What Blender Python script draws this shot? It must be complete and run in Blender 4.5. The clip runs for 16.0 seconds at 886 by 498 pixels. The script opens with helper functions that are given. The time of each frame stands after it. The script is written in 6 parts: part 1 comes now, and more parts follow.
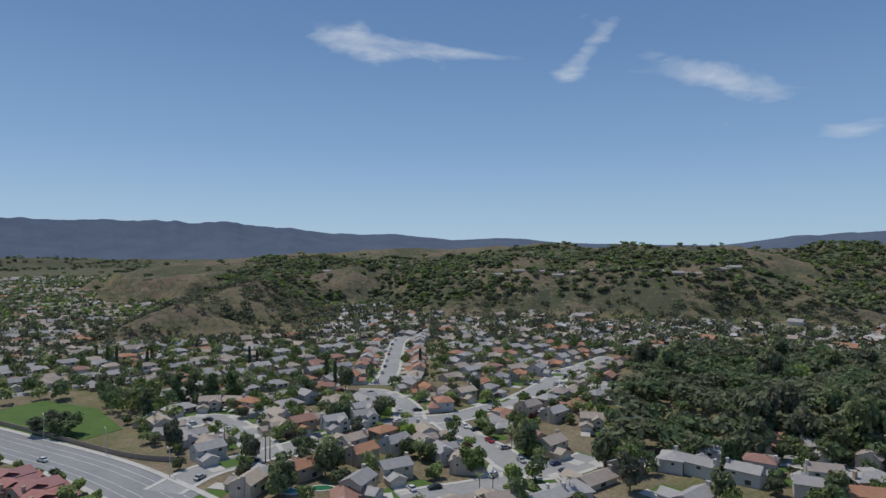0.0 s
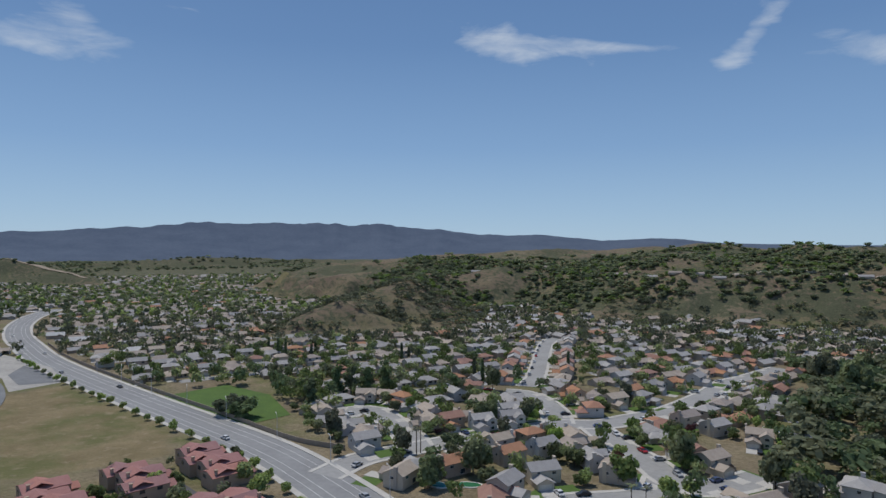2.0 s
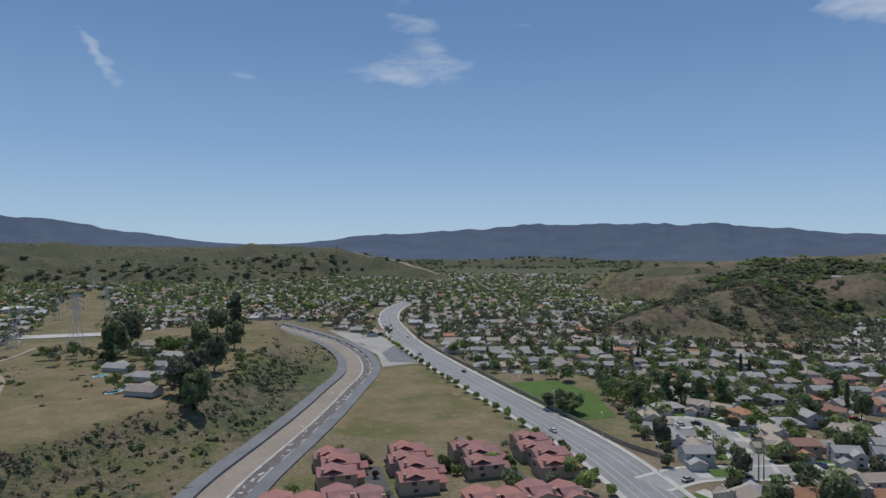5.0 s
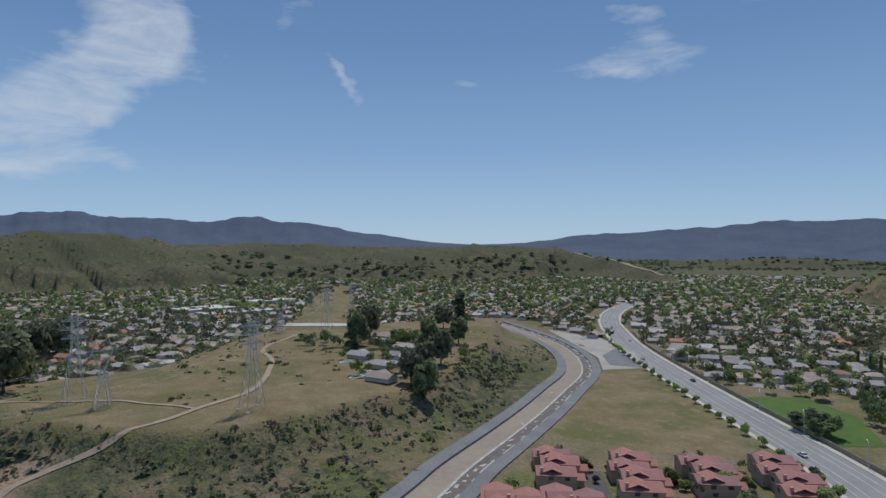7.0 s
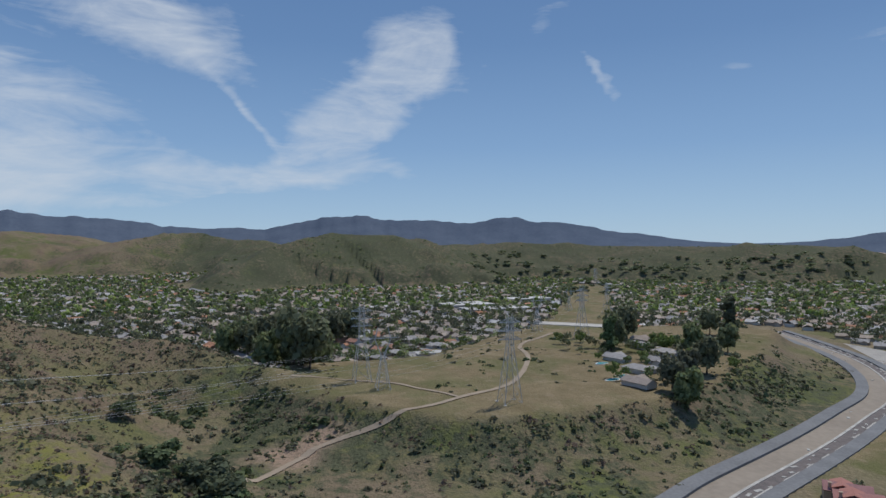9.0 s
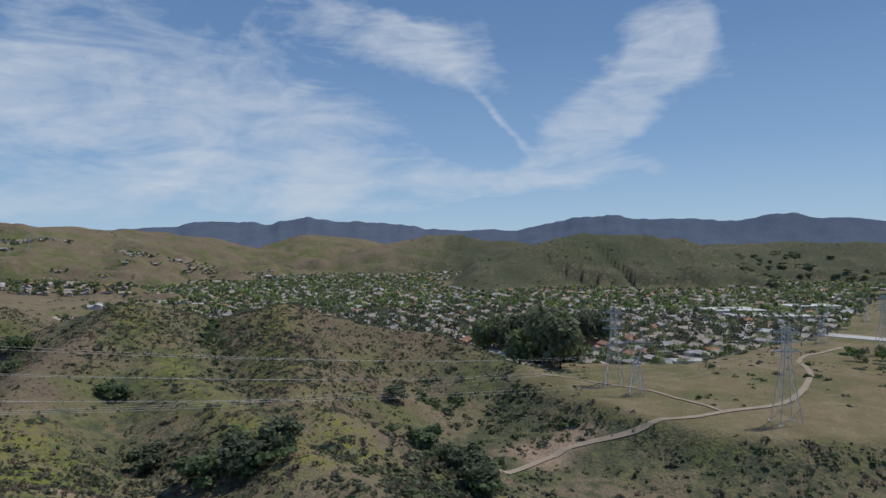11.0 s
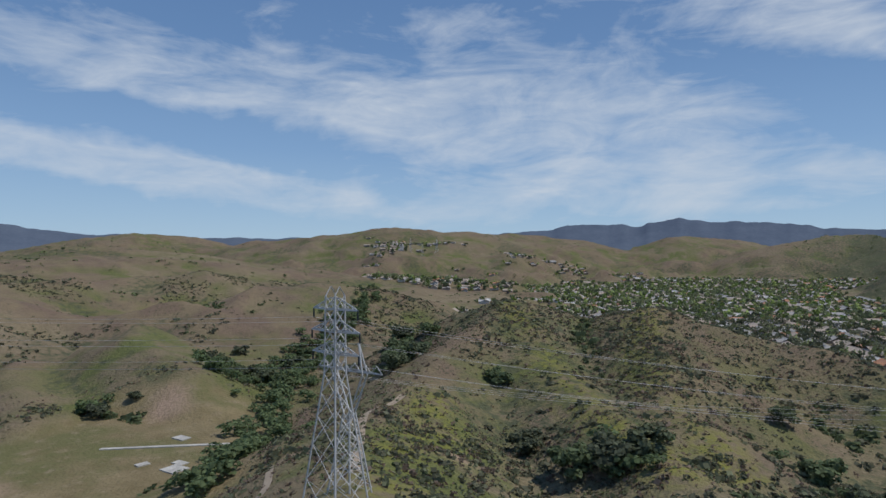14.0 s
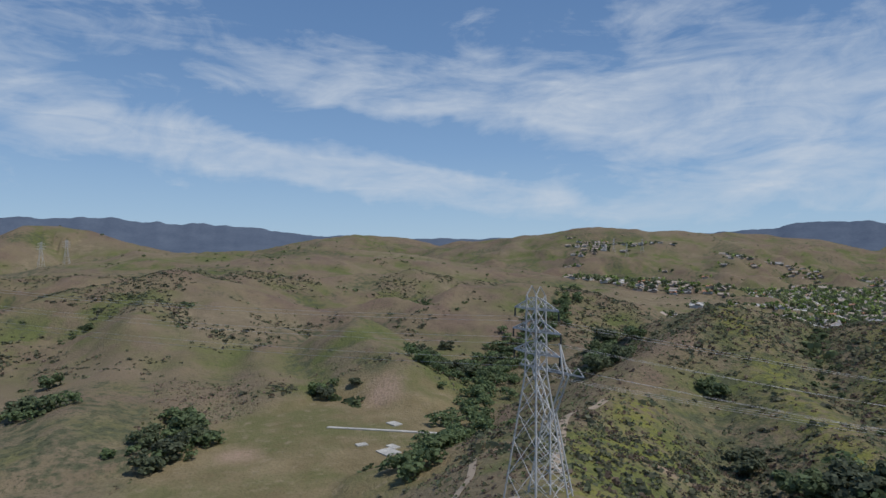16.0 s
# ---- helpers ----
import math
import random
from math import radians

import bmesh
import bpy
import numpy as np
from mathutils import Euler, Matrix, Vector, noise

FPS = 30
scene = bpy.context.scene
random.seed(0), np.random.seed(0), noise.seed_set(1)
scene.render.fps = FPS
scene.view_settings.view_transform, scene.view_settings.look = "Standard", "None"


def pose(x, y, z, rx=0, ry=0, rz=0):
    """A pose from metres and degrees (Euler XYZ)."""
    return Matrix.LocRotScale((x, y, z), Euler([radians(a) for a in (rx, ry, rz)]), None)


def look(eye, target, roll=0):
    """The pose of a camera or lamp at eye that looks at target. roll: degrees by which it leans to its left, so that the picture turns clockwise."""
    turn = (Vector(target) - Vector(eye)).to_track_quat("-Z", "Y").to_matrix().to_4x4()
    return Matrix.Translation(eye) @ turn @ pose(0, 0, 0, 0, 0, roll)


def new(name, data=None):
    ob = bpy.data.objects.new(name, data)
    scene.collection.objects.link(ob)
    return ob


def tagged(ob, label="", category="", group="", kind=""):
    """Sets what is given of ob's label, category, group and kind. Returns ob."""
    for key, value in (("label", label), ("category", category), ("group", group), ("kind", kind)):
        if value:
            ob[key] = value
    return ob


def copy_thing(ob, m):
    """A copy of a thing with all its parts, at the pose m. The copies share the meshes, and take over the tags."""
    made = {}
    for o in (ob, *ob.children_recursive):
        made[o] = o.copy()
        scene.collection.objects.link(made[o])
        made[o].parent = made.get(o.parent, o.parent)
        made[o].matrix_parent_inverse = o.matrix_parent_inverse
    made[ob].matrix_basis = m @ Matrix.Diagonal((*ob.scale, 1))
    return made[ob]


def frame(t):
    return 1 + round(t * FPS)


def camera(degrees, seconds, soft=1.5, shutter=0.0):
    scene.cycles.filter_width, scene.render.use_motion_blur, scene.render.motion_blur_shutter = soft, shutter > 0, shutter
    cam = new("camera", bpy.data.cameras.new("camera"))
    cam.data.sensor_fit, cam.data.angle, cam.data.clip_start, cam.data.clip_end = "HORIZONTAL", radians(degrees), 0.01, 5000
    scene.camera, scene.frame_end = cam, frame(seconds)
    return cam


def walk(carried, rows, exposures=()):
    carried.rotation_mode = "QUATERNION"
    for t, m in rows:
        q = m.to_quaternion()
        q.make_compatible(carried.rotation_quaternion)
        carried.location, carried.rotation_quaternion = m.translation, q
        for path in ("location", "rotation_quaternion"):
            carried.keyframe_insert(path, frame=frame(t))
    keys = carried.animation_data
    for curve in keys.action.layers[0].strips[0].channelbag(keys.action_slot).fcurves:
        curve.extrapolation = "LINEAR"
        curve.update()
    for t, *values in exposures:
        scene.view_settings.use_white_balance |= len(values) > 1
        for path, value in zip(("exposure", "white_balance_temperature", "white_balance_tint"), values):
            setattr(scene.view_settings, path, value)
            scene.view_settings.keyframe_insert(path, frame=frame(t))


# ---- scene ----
cam = camera(71.0, 16.0, soft=1.5)
EYE = (0.0, 0.0, 75.0)
# seconds, turn to the left, tilt, lean, in degrees: the camera hovers and turns
TURN = [(0.0, 0.00, -0.13, -0.04), (0.5, 3.09, -0.12, -0.03), (1.0, 6.79, -0.10, 0.02), (1.5, 9.96, -0.09, -0.00), (2.0, 13.50, -0.06, 0.00), (2.5, 17.37, -0.03, -0.03), (3.0, 22.59, -0.01, -0.01), (3.5, 27.57, -0.01, -0.06), (4.0, 32.76, -0.01, -0.11),
        (6.5, 57.85, -0.10, -0.12), (7.0, 62.94, -0.10, -0.07), (7.5, 68.05, -0.11, -0.07), (8.0, 73.14, -0.09, -0.08), (8.5, 79.41, -0.12, 0.00),
        (9.0, 86.15, -0.16, -0.01), (11.5, 114.62, -0.02, 0.20), (12.0, 120.64, 0.05, 0.19), (12.5, 126.40, 0.08, 0.12),
        (13.0, 131.63, 0.14, 0.08), (13.5, 136.75, 0.15, 0.06), (14.0, 142.01, 0.18, 0.06), (14.5, 146.16, 0.18, 0.02), (15.0, 150.82, 0.19, -0.01), (15.5, 155.72, 0.19, -0.08), (16.0, 160.38, 0.19, -0.03)]
walk(cam, [(t, pose(*EYE, 90 + tilt, lean, turn)) for t, turn, tilt, lean in TURN])

# ---------------------------------------------------------------- sky, sun and clouds
SUN_EL, SUN_BEARING = 62.0, 50.0          # degrees; bearing turns left from +y
sun_dir = Vector((-math.sin(radians(SUN_BEARING)) * math.cos(radians(SUN_EL)),
                  math.cos(radians(SUN_BEARING)) * math.cos(radians(SUN_EL)), math.sin(radians(SUN_EL))))
sun = new("sun", bpy.data.lights.new("sun", "SUN"))
sun.data.energy, sun.data.angle, sun.data.color = 2.6, radians(0.6), (1.0, 0.95, 0.87)
sun.matrix_world = look((0, 0, 400), tuple(Vector((0, 0, 400)) - sun_dir))
scene.view_settings.exposure = 0.0

world = bpy.data.worlds.new("sky")
scene.world = world
world.use_nodes = True
wt = world.node_tree
wt.nodes.clear()


def wnode(kind):
    return wt.nodes.new(kind)


def wmath(op, a, b=None, clamp=False):
    n = wnode("ShaderNodeMath")
    n.operation, n.use_clamp = op, clamp
    for i, v in enumerate((a, b)):
        if v is None:
            continue
        if isinstance(v, (int, float)):
            n.inputs[i].default_value = v
        else:
            wt.links.new(v, n.inputs[i])
    return n.outputs[0]


w_out = wnode("ShaderNodeOutputWorld")
w_bg = wnode("ShaderNodeBackground")
w_bg.inputs["Strength"].default_value = 0.10
w_sky = wnode("ShaderNodeTexSky")
w_sky.sky_type, w_sky.sun_disc = "NISHITA", False
w_sky.sun_elevation, w_sky.sun_rotation = radians(SUN_EL), radians(-SUN_BEARING)
w_sky.altitude, w_sky.air_density, w_sky.dust_density, w_sky.ozone_density = 300.0, 1.0, 0.4, 3.0
w_co = wnode("ShaderNodeTexCoord")
w_sep = wnode("ShaderNodeSeparateXYZ")
wt.links.new(w_co.outputs["Generated"], w_sep.inputs[0])
dx, dy, dz = w_sep.outputs
# bearing and height of the sky point, in degrees, bearing turning left from +y
w_az = wmath("MULTIPLY", wmath("ARCTAN2", wmath("MULTIPLY", dx, -1.0), dy), 57.2958)
w_az = wmath("FLOORED_MODULO", wmath("ADD", w_az, 90.0), 360.0)
w_az = wmath("SUBTRACT", w_az, 90.0)
w_el = wmath("MULTIPLY", wmath("ARCSINE", dz), 57.2958)
# cloud layer as a plane high above
w_h = wmath("ADD", wmath("MAXIMUM", dz, 0.0), 0.12)
w_plane = wnode("ShaderNodeCombineXYZ")
wt.links.new(wmath("DIVIDE", dx, w_h), w_plane.inputs[0])
wt.links.new(wmath("DIVIDE", dy, w_h), w_plane.inputs[1])
w_ang = wnode("ShaderNodeCombineXYZ")
wt.links.new(w_az, w_ang.inputs[0])
wt.links.new(w_el, w_ang.inputs[1])


def wnoise(vec, scale, detail, rough, distort, stretch, turn):
    m = wnode("ShaderNodeMapping")
    m.inputs["Scale"].default_value = stretch
    m.inputs["Rotation"].default_value = (0, 0, radians(turn))
    wt.links.new(vec, m.inputs[0])
    n = wnode("ShaderNodeTexNoise")
    n.inputs["Scale"].default_value, n.inputs["Detail"].default_value = scale, detail
    n.inputs["Roughness"].default_value, n.inputs["Distortion"].default_value = rough, distort
    wt.links.new(m.outputs[0], n.inputs["Vector"])
    return n.outputs["Fac"]


w_warp = wnoise(w_ang.outputs[0], 0.09, 4, 0.6, 0.0, (1, 1, 1), 0)
w_wisp = wnoise(w_ang.outputs[0], 0.15, 8, 0.6, 1.1, (0.55, 1.35, 1), 12)
w_fine = wnoise(w_ang.outputs[0], 0.42, 7, 0.62, 1.4, (0.36, 1.5, 1), 16)
cloud_sum = []


def cloud_patch(az, el, wide, high, lean, amount):
    """One cirrus bank: an oval in the sky, leaning by degrees, frayed by the noise."""
    sway = 7.0 if high > 0.8 else 1.5
    a = wmath("ADD", wmath("SUBTRACT", w_az, az), wmath("MULTIPLY", wmath("SUBTRACT", w_warp, 0.5), sway))
    e = wmath("ADD", wmath("SUBTRACT", w_el, el), wmath("MULTIPLY", wmath("SUBTRACT", w_warp, 0.5), -0.55 * sway))
    c, s = math.cos(radians(lean)), math.sin(radians(lean))
    u = wmath("DIVIDE", wmath("ADD", wmath("MULTIPLY", a, c), wmath("MULTIPLY", e, s)), wide * 1.14)
    v = wmath("DIVIDE", wmath("SUBTRACT", wmath("MULTIPLY", e, c), wmath("MULTIPLY", a, s)), high * 1.2)
    r2 = wmath("ADD", wmath("MULTIPLY", u, u), wmath("MULTIPLY", v, v))
    cloud_sum.append(wmath("MULTIPLY", wmath("EXPONENT", wmath("MULTIPLY", r2, -1.0)), amount))


for bank in [(7.5, 18.15, 4.4, 1.4, 15, 1.0), (2.3, 17.81, 5.7, 0.7, 6, 0.8), (-3.4, 17.18, 4.2, 0.4, 5, 0.5), (-13.6, 17.21, 3.3, 0.85, -50, 0.7),
             (-26.4, 13.58, 9.9, 1.2, 8, 0.75), (-22.1, 15.03, 4.7, 0.7, 20, 0.5), (-11.1, 15.49, 2.1, 0.3, 5, 0.5), (-26.0, 9.58, 3.1, 0.6, 10, 0.45),
             (-33.4, 8.99, 3.1, 0.7, -5, 0.75), (-19.8, 18.83, 8.3, 1.6, 10, 0.35), (47.8, 15.69, 3.9, 0.9, 8, 0.95), (43.0, 16.41, 4.7, 1.1, 10, 0.6),
             (45.4, 19.37, 4.7, 1.7, 25, 0.7)]:
    cloud_patch(*bank)
for bank in [(37.1, 19.56, 4.2, 0.3, 0, 0.55), (60.9, 14.93, 2.1, 0.3, 10, 0.4), (88.8, 17.23, 5.7, 2.3, 10, 0.8), (95.2, 10.85, 5.7, 2.6, -15, 0.75),
             (96.3, 6.89, 4.2, 1.3, 0, 0.55), (76.4, 19.98, 1.8, 1.1, -40, 0.7), (72.2, 15.03, 0.7, 2.3, -25, 1.05), (79.1, 14.41, 1.6, 0.4, 0, 0.6),
             (82.7, 12.65, 1.3, 0.3, 0, 0.4), (60.8, 14.72, 1.6, 0.3, 0, 0.4), (88.4, 17.54, 3.9, 3.1, -45, 0.95), (93.6, 12.6, 4.7, 2.3, -35, 0.85),
             (97.2, 8.28, 3.9, 2.2, -30, 0.75), (90.5, 7.13, 2.1, 0.9, 0, 0.45)]:
    cloud_patch(*bank)
for bank in [(111.6, 17.23, 10.4, 2.1, 20, 0.7), (118.4, 11.22, 7.8, 3.1, 5, 0.65), (117.3, 5.91, 4.7, 1.0, -5, 0.5), (108.1, 6.64, 4.2, 1.5, 10, 0.6),
             (103.1, 5.86, 2.3, 1.1, 0, 0.6), (114.1, 3.81, 7.3, 0.8, 0, 0.55), (103.5, 11.43, 3.6, 0.3, 45, 0.6), (152.3, 13.91, 13.5, 2.6, 5, 0.85),
             (131.8, 12.4, 9.9, 5.7, 25, 0.85), (154.4, 5.62, 13.5, 1.9, 10, 0.75)]:
    cloud_patch(*bank)
for bank in [(127.7, 5.85, 8.9, 3.1, 0, 0.75), (115.3, 18.87, 8.9, 2.6, 10, 0.65), (144.7, 19.62, 13.0, 1.8, 0, 0.6), (179.5, 17.78, 13.5, 2.6, 8, 0.6),
             (164.3, 13.9, 11.5, 1.7, 6, 0.85), (184.5, 9.27, 13.6, 1.7, 10, 0.85), (165.2, 6.6, 15.6, 1.3, 8, 0.8), (137.3, 9.55, 11.5, 3.6, 10, 0.75),
             (205, 14, 20, 6, 8, 0.8), (235, 18, 24, 9, 0, 0.75), (150, 34, 45, 8, 0, 0.5)]:
    cloud_patch(*bank)
total = cloud_sum[0]
for c in cloud_sum[1:]:
    total = wmath("ADD", total, c)
total = wmath("MINIMUM", total, 1.0)
veil = wmath("ADD", wmath("MULTIPLY", w_wisp, 0.68), wmath("MULTIPLY", w_fine, 0.32))
frayed = wmath("MULTIPLY", wmath("SUBTRACT", veil, wmath("SUBTRACT", 0.70, wmath("MULTIPLY", total, 0.39))), 2.7, clamp=True)
# clear-sky gradient of a dry spring noon, laid over the sky model's own colours
w_ramp = wnode("ShaderNodeValToRGB")
wt.links.new(wmath("DIVIDE", w_el, 90.0, clamp=True), w_ramp.inputs[0])
stops = w_ramp.color_ramp.elements
stops[0].position, stops[0].color = 0.0, (0.36, 0.525, 0.69, 1)
stops[1].position, stops[1].color = 1.0, (0.05, 0.11, 0.27, 1)
for at, c in ((0.035, (0.30, 0.46, 0.655, 1)), (0.10, (0.20, 0.345, 0.575, 1)), (0.20, (0.122, 0.235, 0.45, 1)), (0.32, (0.085, 0.175, 0.37, 1))):
    stops.new(at).color = c
w_grad = wnode("ShaderNodeMixRGB")
w_grad.inputs[0].default_value = 0.88
w_tint = wnode("ShaderNodeMixRGB")
w_tint.blend_type = "MULTIPLY"
w_tint.inputs[0].default_value = 1.0
wt.links.new(w_ramp.outputs[0], w_tint.inputs[1])
w_tint.inputs[2].default_value = (10.0, 10.0, 10.0, 1)
wt.links.new(w_sky.outputs[0], w_grad.inputs[1])
wt.links.new(w_tint.outputs[0], w_grad.inputs[2])
w_mix = wnode("ShaderNodeMixRGB")
wt.links.new(wmath("MULTIPLY", frayed, 0.85), w_mix.inputs[0])
wt.links.new(w_grad.outputs[0], w_mix.inputs[1])
w_mix.inputs[2].default_value = (5.6, 6.2, 7.0, 1)
wt.links.new(w_mix.outputs[0], w_bg.inputs["Color"])
wt.links.new(w_bg.outputs[0], w_out.inputs[0])

# ---------------------------------------------------------------- materials
def mat(name, base, dark=None, scale=1.0, rough=0.9, bump=0.0, bump_scale=None, metal=0.0, vary=0.0, space="Object", detail=5, spec=0.3):
    """A surface of two colours mixed by noise at two scales, with relief; vary: shift from object to object."""
    m = bpy.data.materials.new(name)
    m.use_nodes = True
    nt = m.node_tree
    b = nt.nodes["Principled BSDF"]
    b.inputs["Roughness"].default_value, b.inputs["Metallic"].default_value = rough, metal
    b.inputs["Specular IOR Level"].default_value = spec
    co = nt.nodes.new("ShaderNodeTexCoord")
    n1, n2 = nt.nodes.new("ShaderNodeTexNoise"), nt.nodes.new("ShaderNodeTexNoise")
    for n, s in ((n1, scale), (n2, scale * 9.0)):
        n.inputs["Scale"].default_value, n.inputs["Detail"].default_value = s, detail
        nt.links.new(co.outputs[space], n.inputs["Vector"])
    add = nt.nodes.new("ShaderNodeMath")
    add.operation = "ADD"
    nt.links.new(n1.outputs["Fac"], add.inputs[0])
    nt.links.new(n2.outputs["Fac"], add.inputs[1])
    ramp = nt.nodes.new("ShaderNodeMapRange")
    ramp.inputs["From Min"].default_value, ramp.inputs["From Max"].default_value = 0.7, 1.3
    nt.links.new(add.outputs[0], ramp.inputs["Value"])
    mix = nt.nodes.new("ShaderNodeMixRGB")
    dark = dark or tuple(c * 0.7 for c in base)
    mix.inputs[1].default_value, mix.inputs[2].default_value = (*dark, 1), (*base, 1)
    nt.links.new(ramp.outputs[0], mix.inputs[0])
    last = mix.outputs[0]
    if vary:
        info, hsv = nt.nodes.new("ShaderNodeObjectInfo"), nt.nodes.new("ShaderNodeHueSaturation")
        for key, lo, hi in (("Value", 1 - vary, 1 + vary), ("Saturation", 1 - vary, 1 + vary), ("Hue", 0.5 - vary * 0.06, 0.5 + vary * 0.06)):
            r = nt.nodes.new("ShaderNodeMapRange")
            r.inputs["To Min"].default_value, r.inputs["To Max"].default_value = lo, hi
            nt.links.new(info.outputs["Random"], r.inputs["Value"])
            nt.links.new(r.outputs[0], hsv.inputs[key])
        nt.links.new(last, hsv.inputs["Color"])
        last = hsv.outputs[0]
    nt.links.new(last, b.inputs["Base Color"])
    if bump:
        bp = nt.nodes.new("ShaderNodeBump")
        bp.inputs["Strength"].default_value, bp.inputs["Distance"].default_value = bump, 0.1
        nt.links.new((n2 if bump_scale is None else n1).outputs["Fac"], bp.inputs["Height"])
        nt.links.new(bp.outputs[0], b.inputs["Normal"])
    return m


def leaf_mat(name, light, dark, vary=0.25, island=0.38):
    """Foliage: colour changes from leaf clump to leaf clump and from plant to plant; a little light comes through."""
    m = mat(name, light, dark, scale=0.6, rough=0.75, vary=vary, spec=0.15)
    nt = m.node_tree
    b = nt.nodes["Principled BSDF"]
    geo, hsv = nt.nodes.new("ShaderNodeNewGeometry"), nt.nodes.new("ShaderNodeHueSaturation")
    r = nt.nodes.new("ShaderNodeMapRange")
    r.inputs["To Min"].default_value, r.inputs["To Max"].default_value = 1 - island, 1 + island
    nt.links.new(geo.outputs["Random Per Island"], r.inputs["Value"])
    nt.links.new(r.outputs[0], hsv.inputs["Value"])
    src = b.inputs["Base Color"].links[0].from_socket
    nt.links.new(src, hsv.inputs["Color"])
    nt.links.new(hsv.outputs[0], b.inputs["Base Color"])
    tr, mx = nt.nodes.new("ShaderNodeBsdfTranslucent"), nt.nodes.new("ShaderNodeMixShader")
    mx.inputs[0].default_value = 0.42
    nt.links.new(hsv.outputs[0], tr.inputs["Color"])
    nt.links.new(b.outputs[0], mx.inputs[1])
    nt.links.new(tr.outputs[0], mx.inputs[2])
    nt.links.new(mx.outputs[0], nt.nodes["Material Output"].inputs["Surface"])
    return m


M_ASPHALT = mat("asphalt", (0.30, 0.30, 0.295), (0.23, 0.23, 0.23), 0.05, 0.9, space="Object")
M_ASPHALT2 = mat("street_asphalt", (0.36, 0.355, 0.34), (0.28, 0.275, 0.265), 0.06, 0.9)
M_DARKROAD = mat("new_asphalt", (0.12, 0.12, 0.125), (0.09, 0.09, 0.09), 0.1, 0.9)
M_CONCRETE = mat("concrete", (0.58, 0.555, 0.51), (0.44, 0.42, 0.38), 0.15, 0.9)
M_WHITE = mat("white_concrete", (0.6, 0.58, 0.53), (0.3, 0.29, 0.27), 0.25, 0.9)
M_BANK = mat("worn_asphalt", (0.235, 0.24, 0.245), (0.165, 0.17, 0.175), 0.09, 0.95)
M_DAMP = mat("damp_gravel", (0.20, 0.17, 0.155), (0.10, 0.09, 0.09), 0.35, 0.8)
M_GRAVEL = mat("pale_gravel", (0.47, 0.445, 0.40), (0.30, 0.285, 0.26), 0.06, 0.95)
M_LINE = mat("road_paint", (0.75, 0.74, 0.7), (0.5, 0.5, 0.48), 0.8, 0.8)
M_SAND = mat("river_sand", (0.35, 0.30, 0.24), (0.27, 0.23, 0.185), 0.05, 0.95)
M_TRAIL = mat("trail_dust", (0.40, 0.325, 0.245), (0.31, 0.25, 0.185), 0.2, 0.95)
M_LAWN = mat("lawn", (0.10, 0.17, 0.035), (0.065, 0.115, 0.028), 0.12, 0.95)
M_WALLS = [mat("stucco_beige", (0.53, 0.46, 0.375), (0.46, 0.40, 0.325), 0.4, 0.9, vary=0.12),
           mat("stucco_grey", (0.57, 0.55, 0.52), (0.49, 0.47, 0.445), 0.4, 0.9, vary=0.12),
           mat("stucco_tan", (0.44, 0.355, 0.28), (0.37, 0.295, 0.23), 0.4, 0.9, vary=0.12)]
M_PINKWALL = mat("stucco_peach", (0.48, 0.36, 0.27), (0.42, 0.31, 0.23), 0.4, 0.9)
M_GLASS = mat("window_glass", (0.05, 0.06, 0.07), (0.03, 0.04, 0.05), 0.3, 0.12, spec=0.6)
M_TRIM = mat("white_trim", (0.75, 0.73, 0.69), (0.65, 0.63, 0.6), 0.5, 0.7)
M_GARAGE = mat("garage_door_paint", (0.62, 0.58, 0.52), (0.54, 0.5, 0.44), 0.6, 0.7, vary=0.1)
M_BARK = mat("bark", (0.16, 0.12, 0.09), (0.08, 0.06, 0.045), 1.5, 0.95)
M_STEEL = mat("galvanised_steel", (0.62, 0.62, 0.62), (0.48, 0.48, 0.48), 0.8, 0.55, metal=0.2)
M_RUST = mat("weathered_steel", (0.3, 0.24, 0.19), (0.2, 0.16, 0.13), 0.8, 0.7, metal=0.3)
M_WIRE = mat("cable", (0.55, 0.55, 0.56), (0.45, 0.45, 0.46), 0.3, 0.5, metal=0.3)


def roof_mat(name, base, dark):
    """Concrete roof tiles: courses as relief, colour patchy."""
    m = mat(name, base, dark, scale=0.35, rough=0.85, vary=0.16)
    nt = m.node_tree
    co, wv, bp = nt.nodes.new("ShaderNodeTexCoord"), nt.nodes.new("ShaderNodeTexWave"), nt.nodes.new("ShaderNodeBump")
    wv.bands_direction = "Z"
    wv.inputs["Scale"].default_value, wv.inputs["Distortion"].default_value = 1.9, 0.6
    nt.links.new(co.outputs["Object"], wv.inputs["Vector"])
    bp.inputs["Strength"].default_value, bp.inputs["Distance"].default_value = 0.5, 0.08
    nt.links.new(wv.outputs["Fac"], bp.inputs["Height"])
    nt.links.new(bp.outputs[0], nt.nodes["Principled BSDF"].inputs["Normal"])
    return m


